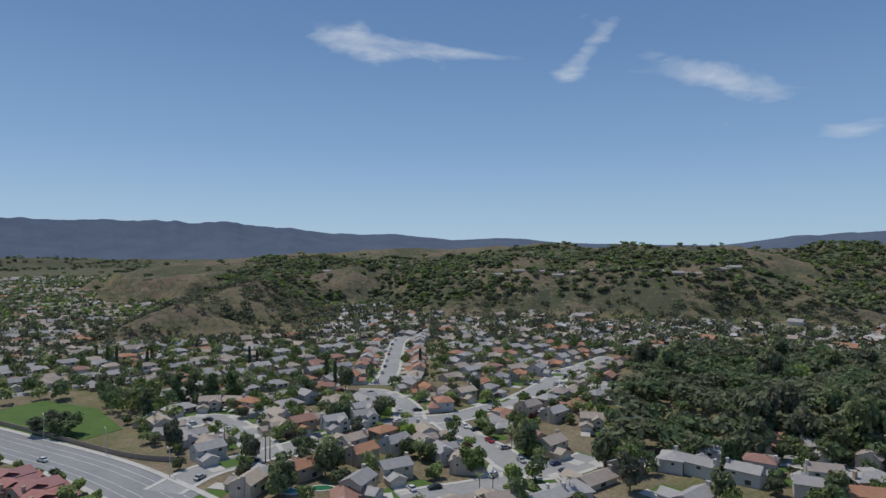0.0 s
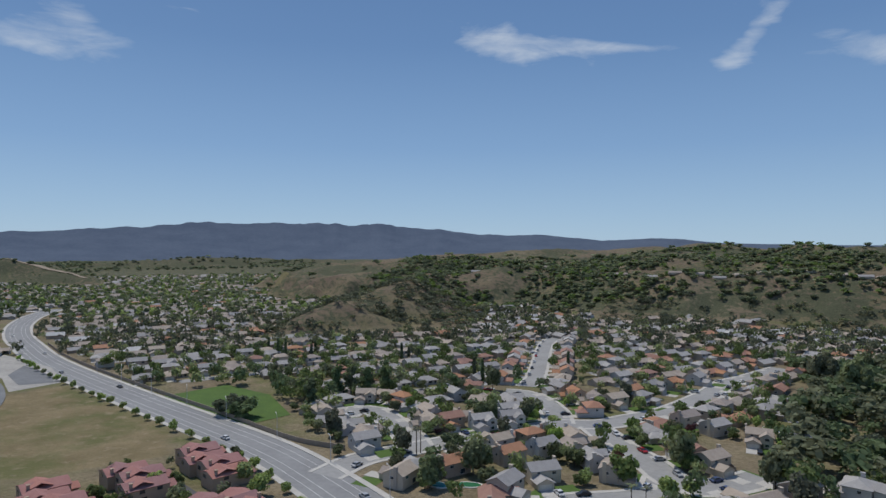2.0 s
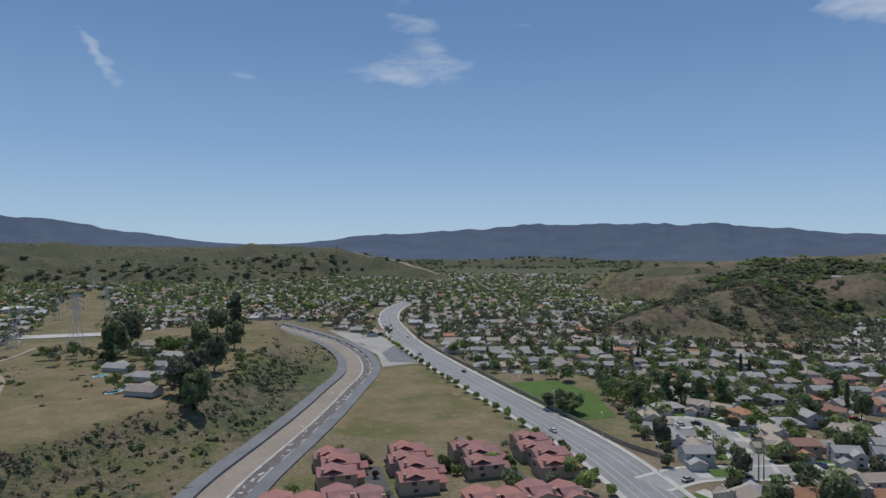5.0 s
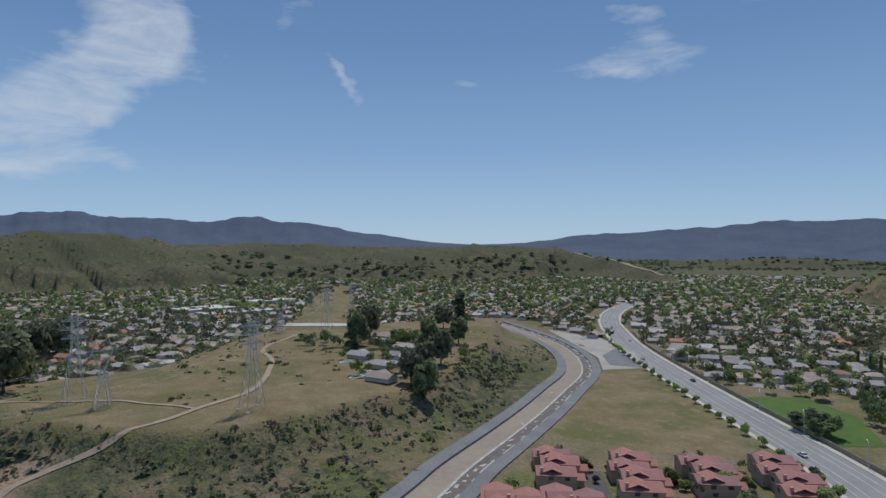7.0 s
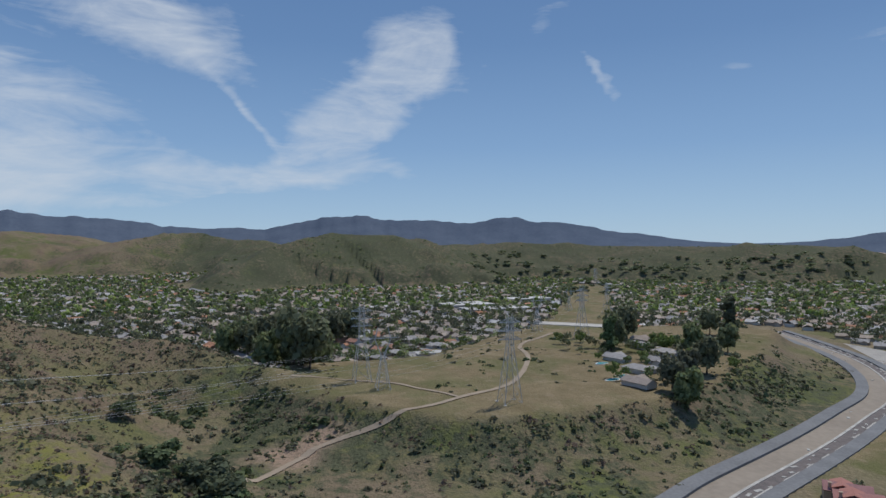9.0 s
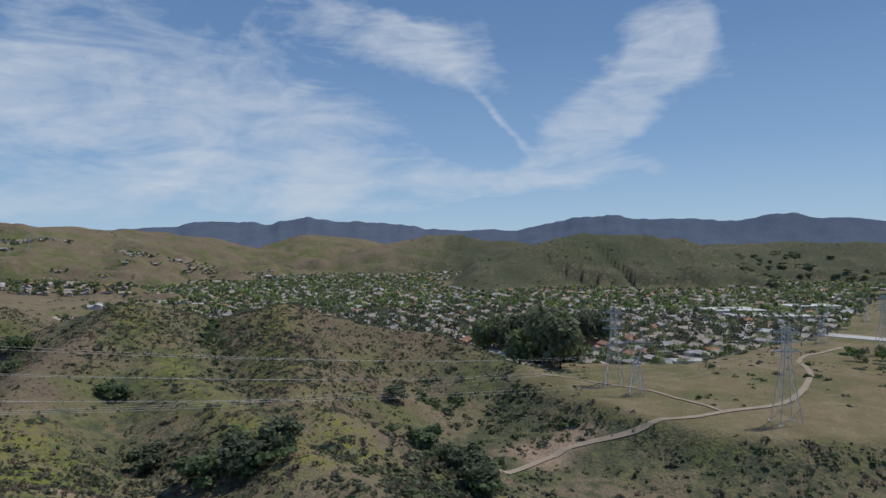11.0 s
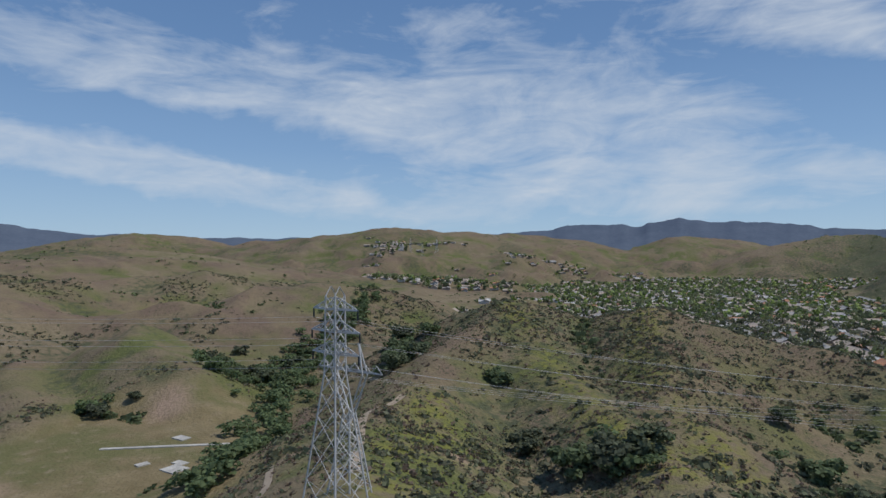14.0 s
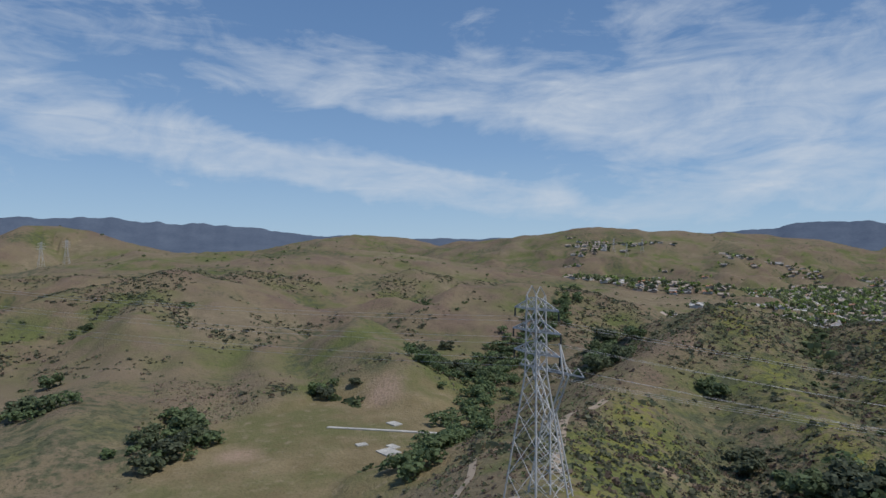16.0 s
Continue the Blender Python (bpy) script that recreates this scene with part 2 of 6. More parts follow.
M_ROOF = {"r": roof_mat("terracotta_tiles", (0.43, 0.24, 0.165), (0.34, 0.175, 0.12)),
          "g": roof_mat("grey_tiles", (0.42, 0.40, 0.385), (0.32, 0.305, 0.29)),
          "t": roof_mat("tan_tiles", (0.44, 0.375, 0.315), (0.34, 0.28, 0.235)),
          "p": roof_mat("rose_tiles", (0.40, 0.205, 0.185), (0.32, 0.155, 0.14)),
          "w": roof_mat("pale_roofing", (0.6, 0.59, 0.57), (0.5, 0.49, 0.47))}
M_LEAF = {"green": leaf_mat("leaves_green", (0.20, 0.242, 0.105), (0.13, 0.162, 0.07)),
          "dark": leaf_mat("leaves_dark", (0.178, 0.217, 0.12), (0.116, 0.145, 0.082)),
          "spring": leaf_mat("leaves_spring", (0.39, 0.455, 0.185), (0.28, 0.335, 0.13)),
          "olive": leaf_mat("leaves_olive", (0.24, 0.262, 0.155), (0.165, 0.182, 0.105)),
          "sage": leaf_mat("sage_scrub", (0.215, 0.225, 0.14), (0.14, 0.152, 0.089), 0.3),
          "chaparral": leaf_mat("chaparral", (0.168, 0.198, 0.108), (0.112, 0.136, 0.075), 0.3),
          "brush": leaf_mat("dry_brush", (0.268, 0.205, 0.155), (0.175, 0.132, 0.102), 0.25),
          "plum": leaf_mat("leaves_plum", (0.182, 0.081, 0.081), (0.111, 0.047, 0.052))}

# ---------------------------------------------------------------- land form
def lattice(ix, iy, seed):
    h = np.sin(ix * 127.1 + iy * 311.7 + seed * 74.7) * 43758.5453
    return h - np.floor(h)


def value_noise(x, y, seed=0):
    ix, iy = np.floor(x), np.floor(y)
    fx, fy = x - ix, y - iy
    fx, fy = fx * fx * (3 - 2 * fx), fy * fy * (3 - 2 * fy)
    a, b = lattice(ix, iy, seed), lattice(ix + 1, iy, seed)
    c, d = lattice(ix, iy + 1, seed), lattice(ix + 1, iy + 1, seed)
    return (a * (1 - fx) + b * fx) * (1 - fy) + (c * (1 - fx) + d * fx) * fy


def fbm(x, y, size, octaves=4, seed=0):
    total, amp, norm = 0.0, 1.0, 0.0
    for o in range(octaves):
        total = total + amp * (value_noise(x / size * 2 ** o, y / size * 2 ** o, seed + o) - 0.5)
        norm += amp
        amp *= 0.5
    return total / norm * 2


def to_line(x, y, pts):
    """Distance to a line of points (x, y, ...), and the last column read off along it."""
    best = np.full(np.shape(x), 1e9)
    val = np.zeros(np.shape(x))
    for p, q in zip(pts, pts[1:]):
        ax, ay, ux, uy = p[0], p[1], q[0] - p[0], q[1] - p[1]
        f = np.clip(((x - ax) * ux + (y - ay) * uy) / (ux * ux + uy * uy + 1e-9), 0, 1)
        d = np.hypot(x - ax - f * ux, y - ay - f * uy)
        near = d < best
        best = np.where(near, d, best)
        val = np.where(near, p[-1] + f * (q[-1] - p[-1]), val)
    return best, val


def in_area(x, y, poly):
    inside = np.zeros(np.shape(x), bool)
    for (x0, y0), (x1, y1) in zip(poly, poly[1:] + poly[:1]):
        cross = ((y0 > y) != (y1 > y)) & (x < (x1 - x0) * (y - y0) / (y1 - y0 + 1e-9) + x0)
        inside ^= cross
    return inside


def outside(x, y, poly):
    """Distance from an area, 0 inside it."""
    d, _ = to_line(x, y, [(*p, 0) for p in poly + poly[:1]])
    return np.where(in_area(x, y, poly), 0.0, d)


# ridges: crest points (x, y, height), and the fall of the flanks
RIDGES = [
    ([(-207, 850, 44), (-70, 897, 48), (69, 774, 44), (186, 755, 47), (285, 698, 48), (332, 702, 54)], 0.40),
    ([(-245, 1190, 63), (-75, 1273, 70), (135, 1269, 83), (270, 1059, 75)], 0.10),
    ([(270, 959, 76), (347, 907, 85), (420, 903, 86), (496, 974, 71)], 0.30),
    ([(538, 1103, 69), (595, 1058, 71), (650, 1025, 86), (705, 989, 89), (947, 877, 90)], 0.25),
    ([(-252, 472, 6), (-236, 532, 20), (-211, 595, 37), (-202, 699, 41), (-207, 850, 44)], 0.42),
    ([(-1625, 2272, 38), (-1404, 2416, 32), (-1086, 2441, 28), (-733, 2187, 16)], 0.22),
    ([(-1647, 1784, 29), (-1448, 2099, 39), (-1178, 2397, 24)], 0.25),
    ([(-1821, 62, 89), (-1799, 277, 86), (-1681, 526, 86), (-1535, 732, 84), (-1416, 942, 84), (-1323, 1068, 71), (-1154, 1077, 38), (-939, 1034, 5)], 0.26),
    ([(-1117, -292, 36), (-1248, -259, 83), (-1388, -148, 113), (-1396, -20, 110), (-1517, 75, 86), (-1685, 226, 82)], 0.40),
    ([(-1897, -816, 101), (-2074, -692, 129), (-1989, -556, 101), (-1900, -412, 92)], 0.30),
    ([(-1962, -1214, 121), (-2089, -1240, 133), (-2282, -1140, 115)], 0.28),
    ([(-627, -1967, 76), (-737, -1798, 98), (-839, -1617, 121), (-1005, -1519, 143), (-1123, -1434, 130), (-1444, -1477, 133), (-1787, -1459, 117)], 0.26),
    ([(-690, -1380, 46), (-979, -1356, 69), (-1190, -1176, 30), (-1264, -954, 20)], 0.22),
    ([(-1692, -2372, 77), (-2088, -2034, 110)], 0.15),
    ([(-239, -249, 45), (-225, -268, 40)], 0.50),
    ([(-239, -249, 45), (-208, -188, 31), (-173, -136, 24), (-143, -89, 22), (-125, -57, 20)], 0.50),
    ([(-239, -249, 45), (-165, -212, 31), (-113, -169, 26.5), (-85, -142, 30), (-46, -86, 35)], 0.50),
    ([(-239, -249, 45), (-295, -231, 34), (-283, -198, 41), (-284, -177, 43), (-300, -137, 36), (-302, -107, 30), (-292, -71, 21), (-282, -38, 16)], 0.42),
    ([(-281, -182, 43), (-191, -119, 24), (-167, -90, 20)], 0.45),
    ([(-133, -493, 36), (-247, -515, 48), (-296, -502, 40), (-389, -466, 23)], 0.28),
    ([(141, -491, 31), (103, -524, 47), (43, -556, 55), (-12, -631, 62), (-46, -654, 47), (-153, -712, 54), (-275, -701, 47), (-326, -597, 44)], 0.28),
    ([(73, -968, 75), (-84, -968, 79), (-186, -954, 78), (-339, -911, 61), (-420, -876, 48)], 0.12),
    ([(316, -1110, 92), (290, -1179, 115), (252, -1189, 123), (213, -1196, 117), (155, -1144, 98), (58, -1092, 76)], 0.35),
    ([(-1, -522, 29), (-22, -400, 17), (-23, -291, 10)], 0.40),
    ([(-81, -392, 31), (-74, -362, 29), (-81, -320, 25), (-84, -290, 21), (-83, -272, 13)], 0.55),
    ([(43, -556, 55), (54, -361, 17), (53, -238, 14)], 0.38),
    ([(-12, -631, 57), (20, -364, 15), (22, -291, 10)], 0.38),
    ([(-279, -2291, 115), (-437, -2142, 138), (-645, -2215, 129)], 0.3),
    ([(-756, -1922, 109), (-917, -1713, 125), (-1007, -1518, 135)], 0.3),
    ([(-46, -86, 35), (-30, -60, 30), (-10, -20, 12)], 0.50),
]
MESA = [(-227, 17), (-224, 38), (-232, 64), (-243, 99), (-281, 149), (-357, 213), (-440, 273), (-477, 247), (-467, 146), (-459, 90), (-352, 17), (-331, -57), (-277, -59)]
WASH = [(-75, -40), (-122, 20), (-166, 78), (-187, 103), (-211, 136), (-235, 168), (-265, 205), (-298, 244), (-342, 276), (-398, 302), (-465, 320), (-540, 335)]


def height(x, y):
    """The land's height: valley floor, mesa, ridges with gullies."""
    k = 2.2
    wob = fbm(x, y, 70, 4, 3)
    parts = [np.zeros(np.shape(x)) + np.clip((np.hypot(x, y) - 1500) * 0.006, 0, 12)]
    south = np.clip((-y - 40) / 120, 0, 1) * np.clip((x + 380) / 130, 0, 1)
    parts.append(6.0 * south)
    d = outside(x, y, MESA)
    parts.append(13.5 - 0.62 * np.maximum(d - 2, 0) * (1 + 0.25 * wob))
    for pts, fall in RIDGES:
        d, top = to_line(x, y, pts)
        r = 6.0
        d = (np.sqrt(d * d + r * r) - r) * (1 + 0.35 * wob)
        parts.append(top - fall * d - (0.45 * np.maximum(d - 320, 0) if fall < 0.2 else 0.0))
    stack = np.stack(parts)
    peak = stack.max(0)
    z = peak + k * np.log(np.exp(np.clip((stack - peak) / k, -40, 0)).sum(0)) - 0.0
    base = np.maximum(parts[0], parts[1])
    hilly = np.clip((z - base - 2.0) / 10, 0, 1)
    flat = np.clip(outside(x, y, MESA) / 15, 0, 1)
    reach = np.hypot(x, y)
    far = np.clip(reach / 500, 0.35, 1.3)
    rough = np.clip((reach - 650) / 400, 0.0, 1.0)
    mid = np.clip((reach - 260) / 160, 0.0, 1.0)
    wx, wy = x + 18 * fbm(x, y, 45, 2, 61), y + 18 * fbm(x, y, 45, 2, 67)
    gully = np.abs(fbm(wx, wy, 70, 4, 11)) * 1.5 + 0.9 * np.abs(fbm(x, y, 190, 3, 17)) * far
    ravine = np.abs(fbm(x + 60 * fbm(x, y, 210, 2, 62), y + 60 * fbm(x, y, 210, 2, 68), 230, 3, 13)) * 1.9
    spur = np.abs(fbm(wx, wy, 150, 3, 15)) * 1.8
    cut = ((1.3 - 6.5 * gully) * (1 - mid) + (3.6 - 15.0 * spur) * mid) * (1 - rough) + np.maximum(5.0 - 19.0 * ravine, -7.0) * rough
    z = z + hilly * flat * np.clip(1.9 - reach / 1800, 0.55, 1) * cut + hilly * 0.9 * (1 - rough) * fbm(x, y, 18, 3, 5)
    return np.where(z - base < 1.8, base + np.maximum(z - base - 1.53, 0) * 1.0, z)


N, SPREAD, REACH = 620, 190.0, 4900.0
ku = math.asinh(REACH / SPREAD)
axis = SPREAD * np.sinh(np.linspace(-1, 1, N) * ku)
GX, GY = np.meshgrid(axis, axis)
GZ = height(GX, GY)
dw, _ = to_line(GX, GY, [(*p, 0) for p in WASH])
GZ = GZ - np.clip((14.5 - dw) / 2, 0, 1) * np.minimum(GZ + 0.9, 1e9) * (GZ < 6)


def ground(x, y):
    """Height of the ground sheet at x, y."""
    x, y = np.asarray(x, float), np.asarray(y, float)
    i = np.clip(np.searchsorted(axis, x) - 1, 0, N - 2)
    j = np.clip(np.searchsorted(axis, y) - 1, 0, N - 2)
    fx, fy = (x - axis[i]) / (axis[i + 1] - axis[i]), (y - axis[j]) / (axis[j + 1] - axis[j])
    return (GZ[j, i] * (1 - fx) + GZ[j, i + 1] * fx) * (1 - fy) + (GZ[j + 1, i] * (1 - fx) + GZ[j + 1, i + 1] * fx) * fy


# what grows where: tan dry grass, green grass, brown scrub, bare soil
DRY_AREA = [(-205, 152), (-282, 240), (-289, 256), (-281, 283), (-222, 254), (-171, 227), (-164, 215), (-150, 196), (-180, 165)]
DRY_STRIP = [(-440, 70), (-607, 135), (-827, 214), (-1250, 340), (-1230, 420), (-792, 282), (-576, 196), (-430, 130)]
CANYON = [(-20, -140), (25, -185), (5, -255), (-55, -300), (-110, -268), (-84, -205), (-52, -160)]
PARK = [(-212, 272), (-143, 236), (-132, 256), (-160, 288), (-195, 304)]


HOLLOW = np.zeros_like(GZ)
HOLLOW[3:-3, 3:-3] = (GZ[6:, 3:-3] + GZ[:-6, 3:-3] + GZ[3:-3, 6:] + GZ[3:-3, :-6]) / 4 - GZ[3:-3, 3:-3]


BLUFF = [(-120, 10), (-176, 70), (-221, 128), (-275, 197), (-347, 268), (-400, 290), (-357, 213), (-281, 149), (-243, 99), (-224, 38), (-227, 17), (-277, -59), (-200, -75), (-130, -55)]


def cover_at(x, y, z):
    rise = np.clip((z - 2.0) / 6, 0, 1)
    south = np.clip((-y - 20) / 60, 0, 1)
    dry = np.where(in_area(x, y, DRY_AREA), 1.0, 0.0)
    mesa = np.clip(1 - outside(x, y, MESA) / 6, 0, 1)
    dry = np.maximum(np.maximum(dry, mesa * 0.85), np.where(in_area(x, y, DRY_STRIP), 0.8, 0.0))
    dry = np.maximum(dry, np.clip(1 - outside(x, y, CANYON) / 12, 0, 1) * 0.9)
    lawn = np.where(in_area(x, y, PARK), 1.0, 0.0)
    wet = np.clip(0.5 + HOLLOW * 0.35, 0, 1)
    brown = rise * np.clip(0.75 + 1.5 * fbm(x, y, 120, 4, 23) - 0.5 * (wet - 0.5), 0, 1)
    green = rise * np.clip(0.48 + 1.7 * fbm(x, y, 90, 4, 31) + 0.6 * (wet - 0.5), 0, 1) * (1 - mesa) * (0.5 + 0.5 * south)
    yards = (1 - rise) * np.clip(0.35 + 1.8 * fbm(x, y, 30, 3, 29), 0, 1) * 0.8 * (np.hypot(x, y) > 170)
    green = np.maximum(np.maximum(lawn, green), yards * (1 - dry))
    north = np.clip((y + 0.35 * x + 250) / 300, 0, 1) * np.clip((np.hypot(x, y) - 380) / 200, 0, 1)
    west = np.clip((-x - 800) / 250, 0, 1) * np.clip((y + 900) / 300, 0, 1)
    away = np.clip((np.hypot(x, y) - 1250) / 500, 0, 1) * 0.8 * np.clip((y + 700) / 400, 0.15, 1)
    thick = np.clip(0.35 + 1.7 * fbm(x, y, 75, 4, 37) + 0.6 * (wet - 0.5), 0, 1)
    bush = (1 - mesa) * np.clip(np.maximum(np.maximum(rise * north * (0.4 + 0.6 * thick), away), np.maximum(rise * west * (0.75 + 0.4 * thick), rise * (0.7 * thick - 0.12))), 0, 1)
    face = np.clip(1 - outside(x, y, BLUFF) / 8, 0, 1)
    bush = np.maximum(bush, face * np.where(y > 78, 0.2 + 0.5 * thick, 0.4 + 0.6 * thick))
    brown = np.maximum(brown, face * 0.45)
    green = np.maximum(green, face * np.clip(0.85 + 1.4 * fbm(x, y, 60, 3, 33), 0, 1))
    shoulder = np.clip(1.25 - np.hypot(x + 262, y + 62) / 105, 0, 1)
    green = np.maximum(green, rise * shoulder * (1 - mesa) * np.clip(0.85 + 1.2 * fbm(x, y, 50, 3, 35), 0, 1))
    bush = np.maximum(bush, rise * shoulder * (1 - mesa) * 0.55 * thick)
    return dry, green, brown, bush


verts = np.stack([GX.ravel(), GY.ravel(), GZ.ravel()], 1)
idx = np.arange(N * N).reshape(N, N)
quads = np.stack([idx[:-1, :-1], idx[:-1, 1:], idx[1:, 1:], idx[1:, :-1]], -1).reshape(-1, 4)


def mesh_of(name, v, f, size, material, smooth=False):
    me = bpy.data.meshes.new(name)
    me.vertices.add(len(v))
    me.vertices.foreach_set("co", np.ascontiguousarray(v, np.float32).ravel())
    me.loops.add(f.size)
    me.loops.foreach_set("vertex_index", np.ascontiguousarray(f, np.int32).ravel())
    me.polygons.add(len(f))
    me.polygons.foreach_set("loop_start", np.arange(0, f.size, size, dtype=np.int32))
    me.polygons.foreach_set("use_smooth", np.full(len(f), smooth))
    me.update(calc_edges=True)
    if material:
        me.materials.append(material)
    return me


M_GROUND = bpy.data.materials.new("open_land")
M_GROUND.use_nodes = True
gt = M_GROUND.node_tree
gb = gt.nodes["Principled BSDF"]
gb.inputs["Roughness"].default_value, gb.inputs["Specular IOR Level"].default_value = 0.95, 0.1
g_at = gt.nodes.new("ShaderNodeVertexColor")
g_at.layer_name = "cover"
g_sep = gt.nodes.new("ShaderNodeSeparateColor")
gt.links.new(g_at.outputs["Color"], g_sep.inputs[0])
g_co = gt.nodes.new("ShaderNodeTexCoord")


def gnoise(scale, detail=6, rough=0.6):
    n = gt.nodes.new("ShaderNodeTexNoise")
    n.inputs["Scale"].default_value, n.inputs["Detail"].default_value, n.inputs["Roughness"].default_value = scale, detail, rough
    gt.links.new(g_co.outputs["Object"], n.inputs["Vector"])
    return n.outputs["Fac"]


def gmix(fac, a, b):
    m = gt.nodes.new("ShaderNodeMixRGB")
    for i, v in enumerate((fac, a, b)):
        if isinstance(v, tuple):
            m.inputs[i].default_value = (*v, 1)
        else:
            gt.links.new(v, m.inputs[i])
    return m.outputs[0]


def grange(v, lo, hi, to_lo=0.0, to_hi=1.0):
    r = gt.nodes.new("ShaderNodeMapRange")
    gt.links.new(v, r.inputs["Value"])
    for key, val in (("From Min", lo), ("From Max", hi), ("To Min", to_lo), ("To Max", to_hi)):
        r.inputs[key].default_value = val
    return r.outputs[0]


def gmul(a, b, op="MULTIPLY"):
    m = gt.nodes.new("ShaderNodeMath")
    m.operation, m.use_clamp = op, True
    gt.links.new(a, m.inputs[0])
    gt.links.new(b, m.inputs[1])
    return m.outputs[0]


n_mid, n_small = gnoise(0.07), gnoise(0.6)
n_tuft = gnoise(0.85, 3, 0.55)
n_clump = gnoise(0.19, 5, 0.62)
tint = grange(gmul(n_mid, n_small), 0.15, 0.36)
col = gmix(tint, (0.165, 0.135, 0.088), (0.285, 0.232, 0.152))
# dry annual grass in brown and mauve swathes
brown = gmix(grange(gnoise(0.035, 7, 0.65), 0.42, 0.58), (0.255, 0.2, 0.125), (0.205, 0.143, 0.11))
brown = gmix(grange(n_small, 0.35, 0.65, 0.0, 0.6), brown, (0.16, 0.125, 0.09))
col = gmix(gmul(g_sep.outputs[2], grange(n_small, 0.25, 0.5, 0.7, 1.0)), col, brown)
# green grass lies in swathes between them
grass = gmix(grange(n_small, 0.3, 0.7), (0.092, 0.108, 0.04), (0.178, 0.19, 0.072))
col = gmix(gmul(g_sep.outputs[1], grange(gnoise(0.028, 7, 0.62), 0.43, 0.55, 0.12, 1.0)), col, grass)
# scrub: closed cover where it is thick, single tufts elsewhere
scrub = gmix(grange(n_tuft, 0.35, 0.65), (0.052, 0.062, 0.037), (0.135, 0.142, 0.084))
thick_at = grange(g_at.outputs["Alpha"], 0.0, 1.0, 0.0, 0.33)
col = gmix(grange(gmul(n_clump, thick_at, "ADD"), 0.63, 0.77, 0.0, 0.94), col, scrub)
tufts = gmul(grange(n_tuft, 0.53, 0.63, 0.0, 0.8), grange(n_mid, 0.38, 0.58, 0.15, 1.0))
tufts = gmul(tufts, gmul(g_at.outputs["Alpha"], g_sep.outputs[2], "ADD"))
col = gmix(tufts, col, (0.07, 0.078, 0.045))
dry = gmix(grange(n_mid, 0.35, 0.65), (0.19, 0.15, 0.082), (0.275, 0.222, 0.13))
dry = gmix(grange(gnoise(0.022, 6, 0.62), 0.46, 0.58, 0, 0.85), dry, (0.135, 0.142, 0.058))
dry = gmix(grange(n_clump, 0.55, 0.68, 0, 0.7), dry, (0.31, 0.25, 0.165))
dry = gmix(grange(n_tuft, 0.55, 0.7, 0, 0.5), dry, (0.12, 0.11, 0.055))
col = gmix(gmul(g_sep.outputs[0], grange(n_small, 0.2, 0.4, 0.8, 1.0)), col, dry)
g_at2 = gt.nodes.new("ShaderNodeVertexColor")
g_at2.layer_name = "patches"
g_sep2 = gt.nodes.new("ShaderNodeSeparateColor")
gt.links.new(g_at2.outputs["Color"], g_sep2.inputs[0])
col = gmix(gmul(g_sep2.outputs[0], grange(gnoise(0.3), 0.42, 0.58, 0.05, 0.85)), col, (0.21, 0.212, 0.05))
col = gmix(gmul(g_sep2.outputs[1], grange(n_small, 0.3, 0.55, 0.4, 1.0)), col, (0.36, 0.26, 0.19))
gt.links.new(col, gb.inputs["Base Color"])
g_bp = gt.nodes.new("ShaderNodeBump")
g_bp.inputs["Strength"].default_value, g_bp.inputs["Distance"].default_value = 0.8, 0.9
gt.links.new(gmul(gmul(n_small, n_mid), n_tuft, "ADD"), g_bp.inputs["Height"])
gt.links.new(g_bp.outputs[0], gb.inputs["Normal"])

ground_mesh = mesh_of("ground", verts, quads, 4, M_GROUND, True)
c_dry, c_green, c_brown, c_bush = cover_at(GX, GY, GZ)
layer = ground_mesh.color_attributes.new("cover", "FLOAT_COLOR", "POINT")
layer.data.foreach_set("color", np.stack([c_dry, c_green, c_brown, c_bush], -1).astype(np.float32).ravel())
MUSTARD = [[(-237, -243), (-214, -205), (-183, -157), (-160, -120), (-140, -85)], [(-280, -190), (-230, -157), (-197, -125), (-176, -101), (-160, -81)], [(-130, -174), (-106, -139), (-74, -116), (-61, -93)]]
bloom = np.zeros_like(GZ)
for pts in MUSTARD:
    dm, _ = to_line(GX, GY, [(*p, 0) for p in pts])
    bloom = np.maximum(bloom, np.clip(1.15 - dm / 13, 0, 1) * np.clip(0.75 + 1.6 * fbm(GX, GY, 30, 3, 87), 0, 1))
scarp = np.zeros_like(GZ)
for x, y, r in [(-70, -278, 13), (-69, -150, 7), (-222, -40, 16), (-236, -30, 12), (-100, -123, 7), (-5, -221, 9), (300, -940, 40), (-52, -178, 6)]:
    ds = np.hypot(GX - x, GY - y) / r + 0.5 * fbm(GX, GY, 12, 3, 97)
    scarp = np.maximum(scarp, np.clip(1.4 - ds * 1.3, 0, 1))
layer = ground_mesh.color_attributes.new("patches", "FLOAT_COLOR", "POINT")
layer.data.foreach_set("color", np.stack([bloom, scarp, bloom * 0, bloom * 0 + 1], -1).astype(np.float32).ravel())
land = tagged(new("ground", ground_mesh), "valley floor and scrub hills of dry grass and soil", "ground", kind="structure")

